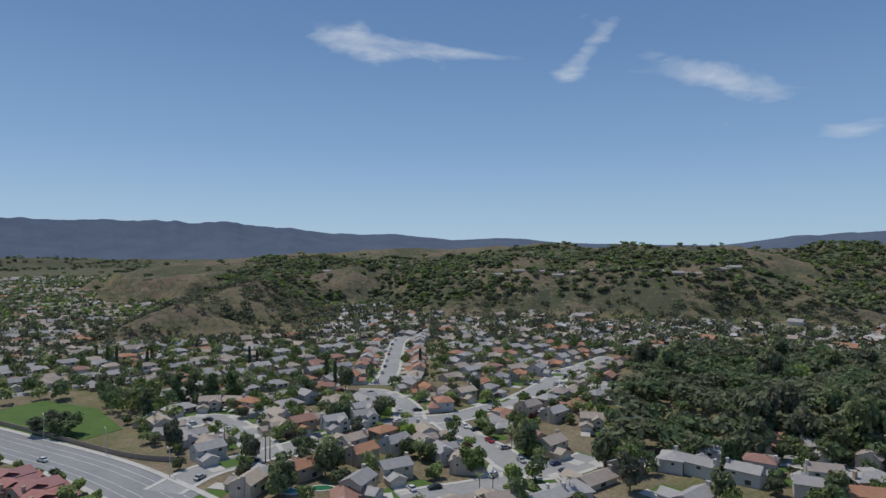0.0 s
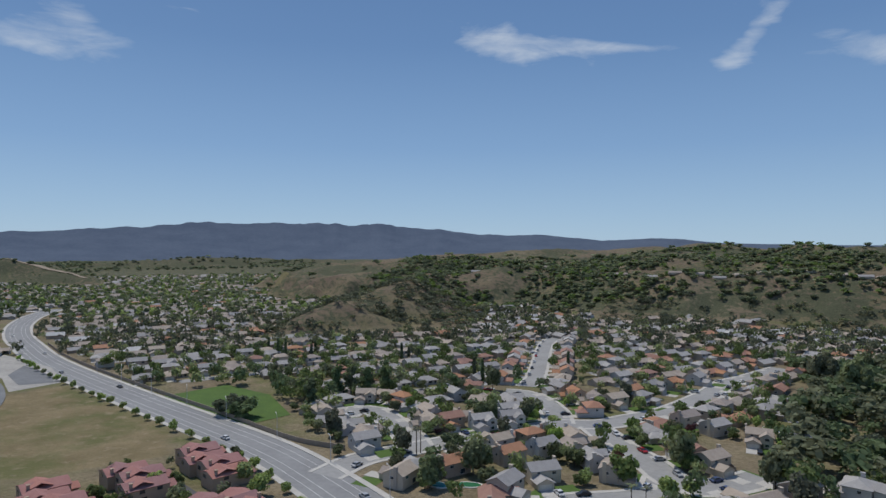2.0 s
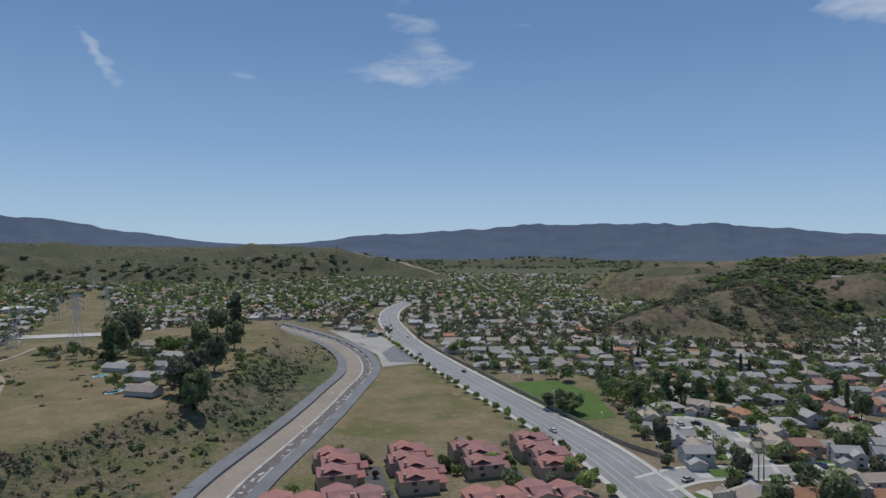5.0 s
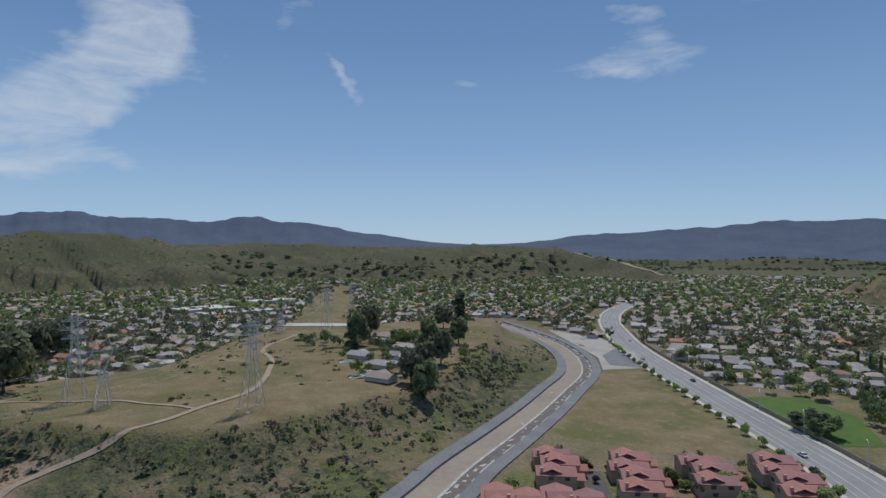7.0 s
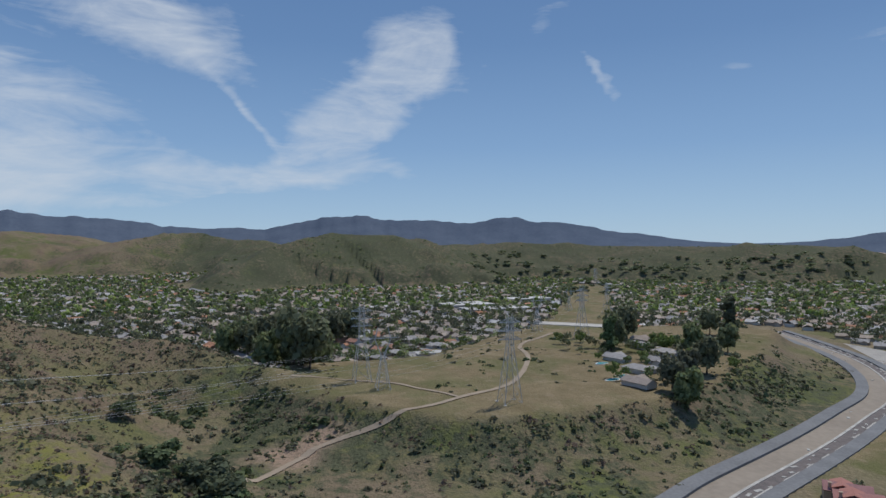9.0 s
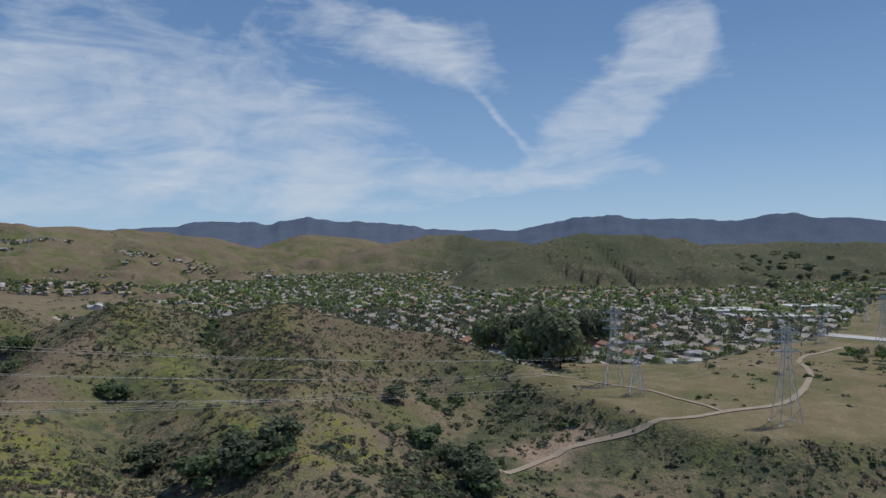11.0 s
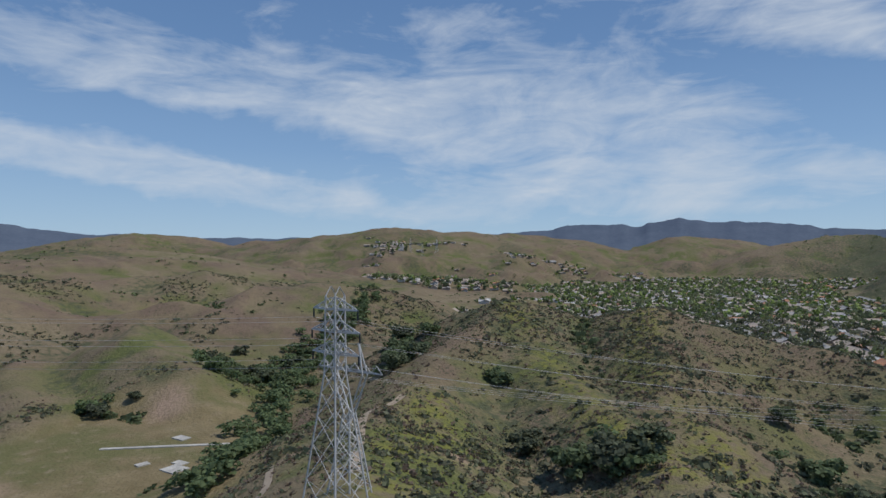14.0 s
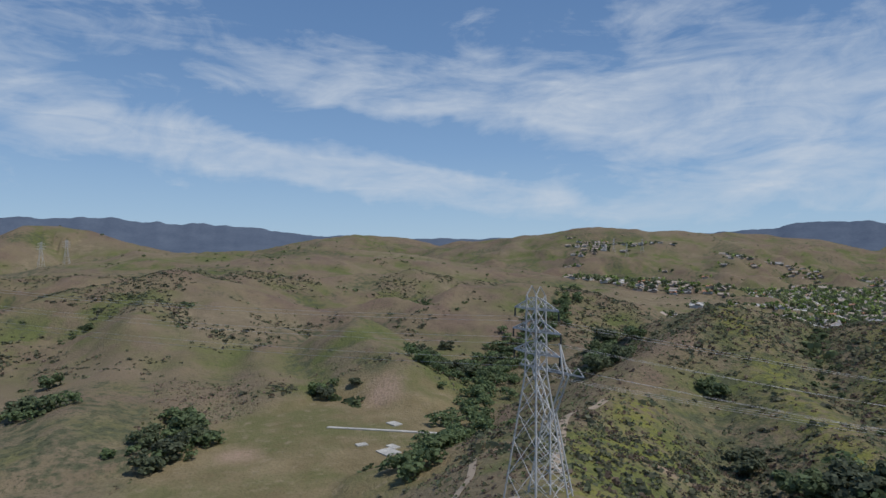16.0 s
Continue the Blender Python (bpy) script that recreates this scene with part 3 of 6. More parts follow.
# far mountains round the valley: skyline as bearing and degrees above the eye
SKY_B = [-58.3, -43.4, -34.5, -29.4, -24.0, -17.3, -11.2, -6.1, -0.9, 4.4, 9.6, 14.7, 19.5, 23.1, 27.1, 31.7, 35.6, 39.2, 44.2, 49.8, 55.4, 60.0]
SKY_H = [1.14, 1.42, 1.23, 0.95, 0.19, 0.28, 0.43, 0.90, 0.71, 1.18, 1.32, 1.80, 2.18, 2.18, 2.32, 2.18, 2.13, 1.80, 1.51, 1.23, 0.47, 0.28]
SKY_B += [64.0, 67.9, 72.6, 75.8, 80.9, 83.7, 87.5, 95.0, 98.5, 102.1, 107.0, 113.0, 117.9, 121.1, 124.8, 130.3, 133.6, 138.9, 147.2, 161.4, 171.9, 175.8, 182.5, 188.9, 195.9, 214.9, 255.0, 255.0]
SKY_H += [0.57, 1.04, 1.80, 2.18, 2.74, 2.36, 2.46, 2.93, 2.46, 1.51, 1.70, 2.08, 2.46, 2.84, 2.27, 2.27, 1.80, 1.32, 1.14, 1.14, 1.42, 1.80, 2.36, 2.74, 2.46, 1.89, 1.70, 1.14]
bear = np.linspace(SKY_B[0], SKY_B[0] + 360, 1441)
sky_h = np.interp(bear, SKY_B, SKY_H)
rows_v = []
FAR = 4700.0
for step in range(15):
    f = step / 14
    dist = 3500 + (FAR - 3500) * f
    rough = (np.abs(fbm(bear * 9 + 14 * fbm(bear * 9, bear * 0 + step * 2.0, 30, 2, 47), bear * 0 + step * 3.2, 55, 4, 41)) * 0.6) * (1 - f) * f * 4 + fbm(bear * 9, bear * 0, 14, 4, 43) * 0.34 * f
    elev = sky_h * f ** 1.2 - 1.1 * (1 - f) - rough * 0.8 * sky_h / 2.2
    a = np.radians(bear)
    rows_v.append(np.stack([-dist * np.sin(a), dist * np.cos(a), EYE[2] + dist * np.tan(np.radians(elev))], 1))
mv = np.concatenate(rows_v)
mi = np.arange(len(mv)).reshape(15, -1)
mf = np.stack([mi[:-1, :-1], mi[1:, :-1], mi[1:, 1:], mi[:-1, 1:]], -1).reshape(-1, 4)
# distance haze is painted into the base colour: blue-grey over the whole range
M_FAR = mat("haze_tinted_mountains", (0.125, 0.155, 0.205), (0.092, 0.118, 0.165), 0.006, 1.0, spec=0.0)
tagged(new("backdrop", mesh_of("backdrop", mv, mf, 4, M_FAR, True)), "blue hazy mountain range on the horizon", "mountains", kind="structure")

# ---------------------------------------------------------------- building tools
def part(name, bm, material, parent=None, label=""):
    me = bpy.data.meshes.new(name)
    bm.normal_update()
    bm.to_mesh(me)
    bm.free()
    me.materials.append(material)
    ob = new(name, me)
    ob.parent = parent
    if label:
        ob["label"] = label
    return ob


def add_box(bm, x0, y0, z0, x1, y1, z1):
    m = Matrix.Translation(((x0 + x1) / 2, (y0 + y1) / 2, (z0 + z1) / 2)) @ Matrix.Diagonal((x1 - x0, y1 - y0, z1 - z0, 1))
    bmesh.ops.create_cube(bm, size=1.0, matrix=m)


def box(x0, y0, z0, x1, y1, z1):
    bm = bmesh.new()
    add_box(bm, x0, y0, z0, x1, y1, z1)
    return bm


def add_beam(bm, a, b, w):
    a, b = Vector(a), Vector(b)
    d = b - a
    m = Matrix.Translation((a + b) / 2) @ d.to_track_quat("Z", "Y").to_matrix().to_4x4() @ Matrix.Diagonal((w, w, d.length, 1))
    bmesh.ops.create_cube(bm, size=1.0, matrix=m)


def add_prism(bm, pts, x0, x1, axis_x=True):
    """A profile of (across, z) pulled from x0 to x1, along x or along y."""
    ends = []
    for e in (x0, x1):
        ends.append([bm.verts.new((e, p[0], p[1]) if axis_x else (p[0], e, p[1])) for p in pts])
    n = len(pts)
    for i in range(n):
        bm.faces.new([ends[0][i], ends[0][(i + 1) % n], ends[1][(i + 1) % n], ends[1][i]])
    bm.faces.new(ends[0][::-1])
    bm.faces.new(ends[1])
    bmesh.ops.recalc_face_normals(bm, faces=bm.faces[:])


def smooth_line(pts, step=4.0):
    """A curve through the points, as an array of x, y."""
    p = [np.array(q[:2], float) for q in pts]
    p = [2 * p[0] - p[1]] + p + [2 * p[-1] - p[-2]]
    out = []
    for a, b, c, d in zip(p, p[1:], p[2:], p[3:]):
        n = max(2, int(np.linalg.norm(c - b) / step))
        for i in range(n):
            t = i / n
            out.append(0.5 * (2 * b + (c - a) * t + (2 * a - 5 * b + 4 * c - d) * t * t + (3 * b - a - 3 * c + d) * t ** 3))
    out.append(p[-2])
    return np.array(out)


def along(line):
    t = np.gradient(line, axis=0)
    t /= np.linalg.norm(t, axis=1)[:, None] + 1e-9
    return t, np.stack([-t[:, 1], t[:, 0]], 1)


def ribbon(name, pts, left, right, lift, material, thick=0.0, label="", category="road", level=None, step=4.0):
    """A strip along a curve, from `right` to `left` metres beside it, laid on the ground."""
    line = smooth_line(pts, step)
    _, nrm = along(line)
    v, rows_n = [], []
    L, Rr = line + nrm * left, line + nrm * right
    zl = ground(L[:, 0], L[:, 1]) if level is None else np.full(len(L), float(level))
    zr = ground(Rr[:, 0], Rr[:, 1]) if level is None else np.full(len(L), float(level))
    top = np.concatenate([np.c_[L, zl + lift], np.c_[Rr, zr + lift]])
    n = len(line)
    i = np.arange(n - 1)
    f = [np.stack([i, i + n, i + n + 1, i + 1], 1)]
    if thick:
        low = top.copy()
        low[:, 2] -= thick
        top = np.concatenate([top, low])
        f.append(np.stack([i, i + 1, i + 1 + 2 * n, i + 2 * n], 1))
        f.append(np.stack([i + n, i + 3 * n, i + 1 + 3 * n, i + 1 + n], 1))
    ob = new(name, mesh_of(name, top, np.concatenate(f), 4, material))
    return tagged(ob, label, category, kind="structure")


def patch(name, poly, lift, material, label, category):
    bm = bmesh.new()
    vs = [bm.verts.new((x, y, float(ground(x, y)) + lift)) for x, y in poly]
    bm.faces.new(vs)
    bmesh.ops.triangulate(bm, faces=bm.faces[:])
    return tagged(part(name, bm, material), label, category, kind="structure")


def scatter(name, template, places, material, label, category, kind="stuff"):
    """Many copies of a template (v, f) in one mesh; places: x, y, z, turn, width, height."""
    v, f = template
    P = np.asarray(places, float)
    if len(P) == 0:
        return None
    c, s = np.cos(P[:, 3])[:, None], np.sin(P[:, 3])[:, None]
    X = (v[None, :, 0] * c - v[None, :, 1] * s) * P[:, 4:5] + P[:, 0:1]
    Y = (v[None, :, 0] * s + v[None, :, 1] * c) * P[:, 4:5] + P[:, 1:2]
    Zz = v[None, :, 2] * P[:, 5:6] + P[:, 2:3]
    V = np.stack([X, Y, Zz], -1).reshape(-1, 3)
    F = (f[None] + (np.arange(len(P)) * len(v))[:, None, None]).reshape(-1, f.shape[1])
    ob = new(name, mesh_of(name, V, F, f.shape[1], material))
    return tagged(ob, label, category, kind=kind)


rng = np.random.default_rng(7)


def foliage(lobes, cards, size, seed, flat=0.75):
    """Leaf clumps: small quads strewn over and inside several lobes (x, y, z, rx, rz)."""
    r = np.random.default_rng(seed)
    v, f = [], []
    for x, y, z, rx, rz in lobes:
        for _ in range(cards):
            d = r.normal(size=3)
            d /= np.linalg.norm(d)
            rad = r.uniform(0.62, 1.05)
            c = np.array([x, y, z]) + d * np.array([rx, rx, rz]) * rad
            nrm = d * 0.9 + r.normal(size=3) * 0.55 + np.array([0, 0, 0.35])
            nrm /= np.linalg.norm(nrm)
            a = np.cross(nrm, r.normal(size=3))
            a /= np.linalg.norm(a) + 1e-9
            b = np.cross(nrm, a)
            s = size * r.uniform(0.6, 1.3)
            k = len(v)
            v += [c - a * s - b * s * flat, c + a * s * r.uniform(0.5, 1.2) - b * s * 0.8, c + a * s + b * s * flat, c - a * s * r.uniform(0.4, 1.1) + b * s]
            f.append([k, k + 1, k + 2, k + 3])
    return np.array(v), np.array(f)


def lobes_round(seed, n=7, spread=0.55, low=0.35):
    r = np.random.default_rng(seed)
    out = [(0, 0, 0.62, 0.36, 0.3)]
    for i in range(n):
        a = i * 2.4 + r.uniform(-0.4, 0.4)
        d = spread * r.uniform(0.35, 0.6)
        out.append((d * math.cos(a), d * math.sin(a), r.uniform(low, 0.85), r.uniform(0.18, 0.3), r.uniform(0.13, 0.22)))
    return out


def lobes_tall(seed, n=8, wide=0.16):
    r = np.random.default_rng(seed)
    return [(r.uniform(-1, 1) * wide * 0.6, r.uniform(-1, 1) * wide * 0.6, 0.16 + 0.78 * i / n, wide * (1.0 - 0.55 * i / n) * r.uniform(0.8, 1.25), 0.1) for i in range(n + 1)]

# ---------------------------------------------------------------- roads and wash
MAIN = [(20, 90), (-20, 128), (-55, 160), (-87, 187), (-119, 210), (-166, 236), (-217, 263), (-297, 307), (-360, 345), (-420, 388), (-475, 430), (-535, 485), (-592, 552), (-642, 632)]
ribbon("road", MAIN, 9.2, -9.2, 0.05, M_ASPHALT, label="wide grey asphalt arterial road", category="road", level=0)
for side in (1, -1):
    ribbon("pavement", MAIN, 9.3 * side + (2.2 if side > 0 else 0), 9.3 * side - (0 if side > 0 else 2.2), 0.17, M_CONCRETE, 0.3, "pale concrete pavement with a kerb", "pavement", level=0)
STREETS = {
    "first": [(-86, 190), (-80, 208), (-67, 222), (-53, 236), (-38, 252), (-20, 267), (4, 273), (17, 285), (31, 298), (43, 315), (58, 341), (73, 372), (87, 389), (115, 426)],
    "court": [(-65, 226), (-73, 241), (-85, 257), (-97, 271), (-107, 271), (-108, 260)],
    "loop": [(-14, 270), (-17, 290), (-25, 310), (-35, 322), (-44, 323)],
    "second": [(1, 269), (10, 246), (20, 227), (25, 213), (33, 207), (44, 213), (54, 222)],
    "third": [(23, 213), (20, 201), (12, 194), (-1, 189), (-12, 184)],
    "north": [(-34, 338), (-32, 375), (-35, 486), (-32, 551), (-78, 592), (-117, 571)],
    "east": [(101, 235), (119, 220), (135, 214), (164, 224), (200, 236)],
}
for i, (key, pts) in enumerate(STREETS.items()):
    wide = 4.4 if key == "north" else 5.4
    ribbon("street", pts, wide, -wide, 0.07 + 0.008 * i, M_ASPHALT2, label="light grey residential street", category="road")
    for side in (1, -1):
        ribbon("pavement", pts, (wide + 0.1) * side + (1.8 if side > 0 else 0), (wide + 0.1) * side - (0 if side > 0 else 1.8), 0.04 + 0.008 * i + (0.1 if i == 0 else 0.085), M_CONCRETE, 0.2, "concrete pavement along a residential street", "pavement")

# lane paint and the planted median
for off in (-5.9, -2.7, 2.7, 5.9):
    ribbon("lane_line", MAIN, off + 0.09, off - 0.09, 0.06, M_LINE, label="worn white lane line", category="road marking", level=0)

# the dry wash with its service roads
ribbon("wash_bed", WASH, 7.8, -8.6, -0.8, M_SAND, label="sandy bed of a dry wash", category="riverbed", level=0)
ribbon("service_road", WASH, 13.2, 7.4, 0.1, M_BANK, 1.0, "grey paved bank along the wash", "road", level=0)
ribbon("service_road", WASH, -8.2, -13.5, 0.1, M_BANK, 1.0, "grey service road along the wash", "road", level=0)
ribbon("low_flow_channel", WASH, -3.0, -7.8, -0.72, M_DAMP, label="dark damp low-flow strip in the wash", category="channel", level=0)
ribbon("concrete_sill", WASH, -1.9, -3.0, -0.55, M_WHITE, 0.3, "long white concrete edge in the wash", "sill", level=0)
wl = smooth_line(WASH, 2.0)
k = 10
while k < len(wl) - 12:                    # the broken far edge
    n = 3 + (k * 7) % 6
    ribbon("concrete_sill", [tuple(p) for p in wl[k:k + n]], -7.3 + 0.15 * (k % 3), -8.3, -0.5, M_WHITE, 0.3, "broken piece of white concrete edge", "sill", level=0, step=2.0)
    k += n + 2 + k % 4
crack = random.Random(21)
for k in range(6, len(wl) - 40, 3):        # pale slabs left standing in the damp strip
    q, off = wl[k], crack.uniform(-7.0, -3.6) if crack.random() < 0.75 else crack.uniform(-1.0, 5.0)
    if off > -2 and crack.random() < 0.6:
        continue
    tq = wl[k + 1] - wl[k - 1]
    tq = tq / np.linalg.norm(tq)
    w, l = crack.uniform(0.5, 1.5), crack.uniform(0.8, 3.2)
    slab = part("broken_slab", box(-w / 2, -l / 2, -0.3, w / 2, l / 2, 0.14), M_WHITE)
    slab.matrix_basis = pose(q[0] - tq[1] * off, q[1] + tq[0] * off, -0.72, 0, 0, math.degrees(math.atan2(tq[1], tq[0])) - 90 + crack.uniform(-25, 25))
    tagged(slab, "broken white concrete slab lying in the wash", "slab", "broken slabs in the wash")
RIVER = [(-642, 590), (-672, 644), (-720, 715), (-743, 761), (-800, 850), (-868, 971), (-905, 1080)]
ribbon("river_channel", RIVER, 10, -10, 0.6, M_CONCRETE, label="pale concrete river channel winding up the valley", category="channel", step=10.0)
patch("gravel_lot", [(-464, 345), (-400, 352), (-330, 322), (-288, 288), (-296, 262), (-330, 288), (-380, 310)], 0.12, M_GRAVEL, "pale gravel lot beside the wash", "lot")
patch("paved_lot", [(-352, 322), (-318, 310), (-292, 286), (-305, 276), (-335, 296)], 0.16, M_BANK, "dark paved lot beside the wash", "lot")
patch("park_lawn", PARK, 0.12, M_LAWN, "mown green lawn of a small park", "lawn")

# ---------------------------------------------------------------- houses
def gable(bm, x0, x1, y0, y1, z, rise, over=0.5, along_x=True, th=0.22):
    """A gable roof with thickness over a rectangle; the ridge runs along x or along y."""
    if along_x:
        m, half = (y0 + y1) / 2, (y1 - y0) / 2 + over
        pts = [(m - half, z - over * rise / (half - over)), (m, z + rise), (m + half, z - over * rise / (half - over))]
        a, b = x0 - over * 0.6, x1 + over * 0.6
    else:
        m, half = (x0 + x1) / 2, (x1 - x0) / 2 + over
        pts = [(m - half, z - over * rise / (half - over)), (m, z + rise), (m + half, z - over * rise / (half - over))]
        a, b = y0 - over * 0.6, y1 + over * 0.6
    add_prism(bm, pts + [(p[0], p[1] - th) for p in pts[::-1]], a, b, along_x)


def hip(bm, x0, x1, y0, y1, z, rise, over=0.5):
    x0, x1, y0, y1 = x0 - over, x1 + over, y0 - over, y1 + over
    w = min(x1 - x0, y1 - y0) / 2
    if x1 - x0 >= y1 - y0:
        r = [(x0 + w, (y0 + y1) / 2), (x1 - w, (y0 + y1) / 2)]
    else:
        r = [((x0 + x1) / 2, y0 + w), ((x0 + x1) / 2, y1 - w)]
    lo = [bm.verts.new((x, y, z - 0.25)) for x, y in ((x0, y0), (x1, y0), (x1, y1), (x0, y1))]
    md = [bm.verts.new((x, y, z - 0.05)) for x, y in ((x0, y0), (x1, y0), (x1, y1), (x0, y1))]
    hi = [bm.verts.new((x, y, z + rise)) for x, y in r]
    for i in range(4):
        bm.faces.new([lo[i], lo[(i + 1) % 4], md[(i + 1) % 4], md[i]])
    bm.faces.new(lo[::-1])
    if x1 - x0 >= y1 - y0:
        for q in ([md[0], md[1], hi[1], hi[0]], [md[1], md[2], hi[1]], [md[2], md[3], hi[0], hi[1]], [md[3], md[0], hi[0]]):
            bm.faces.new(q)
    else:
        for q in ([md[0], md[1], hi[0]], [md[1], md[2], hi[1], hi[0]], [md[2], md[3], hi[1]], [md[3], md[0], hi[0], hi[1]]):
            bm.faces.new(q)
    bmesh.ops.recalc_face_normals(bm, faces=bm.faces[:])


def gable_wall(bm, x0, x1, y0, y1, z, rise, along_x=True):
    """Walls up to the roof slope, gable ends included."""
    if along_x:
        add_prism(bm, [(y0, 0), (y1, 0), (y1, z - 0.1), ((y0 + y1) / 2, z + rise - 0.2), (y0, z - 0.1)], x0, x1, True)
    else:
        add_prism(bm, [(x0, 0), (x1, 0), (x1, z - 0.1), ((x0 + x1) / 2, z + rise - 0.2), (x0, z - 0.1)], y0, y1, False)


def window(parent, x, y, z, w, h, face):
    """A framed window on a wall that looks along face (+-x or +-y)."""
    fx, fy = face
    t = 0.05
    if fx:
        fr, gl = box(x - t, y - w / 2, z, x + t, y + w / 2, z + h), box(x - t - 0.02, y - w / 2 + 0.1, z + 0.1, x + t + 0.02, y + w / 2 - 0.1, z + h - 0.1)
    else:
        fr, gl = box(x - w / 2, y - t, z, x + w / 2, y + t, z + h), box(x - w / 2 + 0.1, y - t - 0.02, z + 0.1, x + w / 2 - 0.1, y + t + 0.02, z + h - 0.1)
    p = part("window", fr, M_TRIM, parent, "white-framed window")
    part("pane", gl, M_GLASS, p, "dark window glass")


def make_house(plan, roof, wall, label, plain=False):
    """A tract house facing -y, its garage in front; plan 0..5."""
    ob = new("house")
    tagged(ob, label, "house", "tract houses")
    walls, tiles, wing = bmesh.new(), bmesh.new(), bmesh.new()
    if plan == 0:      # two storeys, long gable, garage wing in front
        gable_wall(walls, -6, 6, -2, 6.5, 5.4, 2.0)
        gable(tiles, -6, 6, -2, 6.5, 5.4, 2.0)
        gable_wall(walls, -5.9, 0.5, -7.5, -2.05, 2.8, 1.5, False)
        gable(wing, -6, 0.5, -7.5, -1.9, 2.8, 1.5, along_x=False)
        garage, gy = -2.75, -7.5
        wins = [(3.2, -2, 3.4, 1.8, 1.3, (0, -1)), (-3, -2, 4.0, 1.4, 1.0, (0, -1)), (6, 2, 3.4, 1.5, 1.2, (1, 0)), (-6, 2.5, 3.4, 1.5, 1.2, (-1, 0)), (3, 6.5, 3.4, 1.8, 1.2, (0, 1)), (-2, 6.5, 0.5, 2.4, 2.0, (0, 1))]
        door_x, door_y, chim = 2.2, -2, (5.9, 3.5, 8.0)
    elif plan == 1:    # two storeys, cross gable towards the street
        gable_wall(walls, -5.5, 5.5, -1, 6, 5.3, 1.9)
        gable(tiles, -5.5, 5.5, -1, 6, 5.3, 1.9)
        gable_wall(walls, 0.25, 5.3, -4.5, 1.5, 5.0, 1.5, False)
        gable(tiles, 0.2, 5.5, -4.5, 2.2, 5.0, 1.5, along_x=False)
        gable_wall(walls, -5.4, 0.2, -7, -1.05, 2.7, 1.3, False)
        gable(wing, -5.5, 0.2, -7, -0.9, 2.7, 1.3, along_x=False)
        garage, gy = -2.65, -7.0
        wins = [(2.9, -4.5, 3.2, 2.0, 1.4, (0, -1)), (2.9, -4.5, 0.7, 1.8, 1.4, (0, -1)), (-3, -1, 3.9, 1.3, 0.9, (0, -1)), (5.5, 2.5, 3.2, 1.4, 1.2, (1, 0)), (-5.5, 3, 3.2, 1.4, 1.2, (-1, 0)), (0, 6, 3.2, 1.8, 1.2, (0, 1))]
        door_x, door_y, chim = 1.0, -4.5, (-5.4, 4.0, 7.7)
    elif plan == 2:    # one storey, hipped, garage hip in front
        for w in ((-8, 8, -3, 6.5), (-7.9, -1.5, -7.5, -3.05)):
            add_box(walls, w[0], w[2], 0, w[1], w[3], 2.75)
        hip(tiles, -8, 8, -3, 6.5, 2.8, 2.1, 0.7)
        hip(wing, -8, -1.5, -7.5, 1, 2.8, 1.5, 0.6)
        garage, gy = -4.75, -7.5
        wins = [(2.5, -3, 0.8, 2.2, 1.4, (0, -1)), (6, -3, 0.8, 1.6, 1.4, (0, -1)), (8, 2, 0.8, 1.5, 1.2, (1, 0)), (-8, 3, 0.8, 1.5, 1.2, (-1, 0)), (1, 6.5, 0.3, 3.0, 2.1, (0, 1))]
        door_x, door_y, chim = 0.0, -3, (7.9, 4, 5.6)
    elif plan == 3:    # one storey, gabled, L-shaped
        gable_wall(walls, -8, 8, -2, 6, 2.75, 1.9)
        gable(tiles, -8, 8, -2, 6, 2.75, 1.9, 0.7)
        gable_wall(walls, 1.5, 7.9, -7.5, -2.05, 2.75, 1.6, False)
        gable(wing, 1.5, 8, -7.5, 0.5, 2.75, 1.6, 0.6, along_x=False)
        garage, gy = 4.75, -7.5
        wins = [(-2.5, -2, 0.8, 2.2, 1.4, (0, -1)), (-6, -2, 0.8, 1.6, 1.4, (0, -1)), (8, 2, 0.8, 1.5, 1.2, (1, 0)), (-8, 2, 0.8, 1.5, 1.2, (-1, 0)), (0, 6, 0.3, 3.0, 2.1, (0, 1))]
        door_x, door_y, chim = 0.3, -2, (-7.9, 3, 5.6)
    else:              # two storeys hipped with a lower hipped garage
        add_box(walls, -5.5, -2, 0, 5.5, 6.5, 5.3)
        hip(tiles, -5.5, 5.5, -2, 6.5, 5.35, 1.9, 0.6)
        add_box(walls, -0.45, -7, 0, 5.4, -2.05, 2.7)
        hip(wing, -0.5, 5.5, -7, -1.5, 2.75, 1.3, 0.6)
        add_box(walls, -5.4, -4, 0, -0.55, -2.05, 2.68)
        gable(tiles, -5.5, -0.5, -4, -1.8, 2.8, 0.8)
        garage, gy = 2.5, -7.0
        wins = [(-3, -2, 3.3, 1.8, 1.3, (0, -1)), (2.5, -2, 4.1, 1.8, 0.9, (0, -1)), (-3, -4, 0.7, 2.0, 1.4, (0, -1)), (5.5, 3, 3.3, 1.4, 1.2, (1, 0)), (-5.5, 3, 3.3, 1.4, 1.2, (-1, 0)), (1, 6.5, 3.3, 2.2, 1.2, (0, 1))]
        door_x, door_y, chim = -0.9, -4, (-5.4, 3, 7.6)
    part("wall", walls, M_WALLS[wall], ob)
    part("roof", tiles, M_ROOF[roof], ob)
    part("garage_roof", wing, M_ROOF[roof], ob)
    g = part("garage_door", box(garage - 2.4, gy - 0.06, 0, garage + 2.4, gy + 0.04, 2.15), M_GARAGE, ob, "pale panelled garage door")
    part("door", box(door_x - 0.5, door_y - 0.07, 0, door_x + 0.5, door_y + 0.03, 2.05), M_RUST, ob, "brown front door")
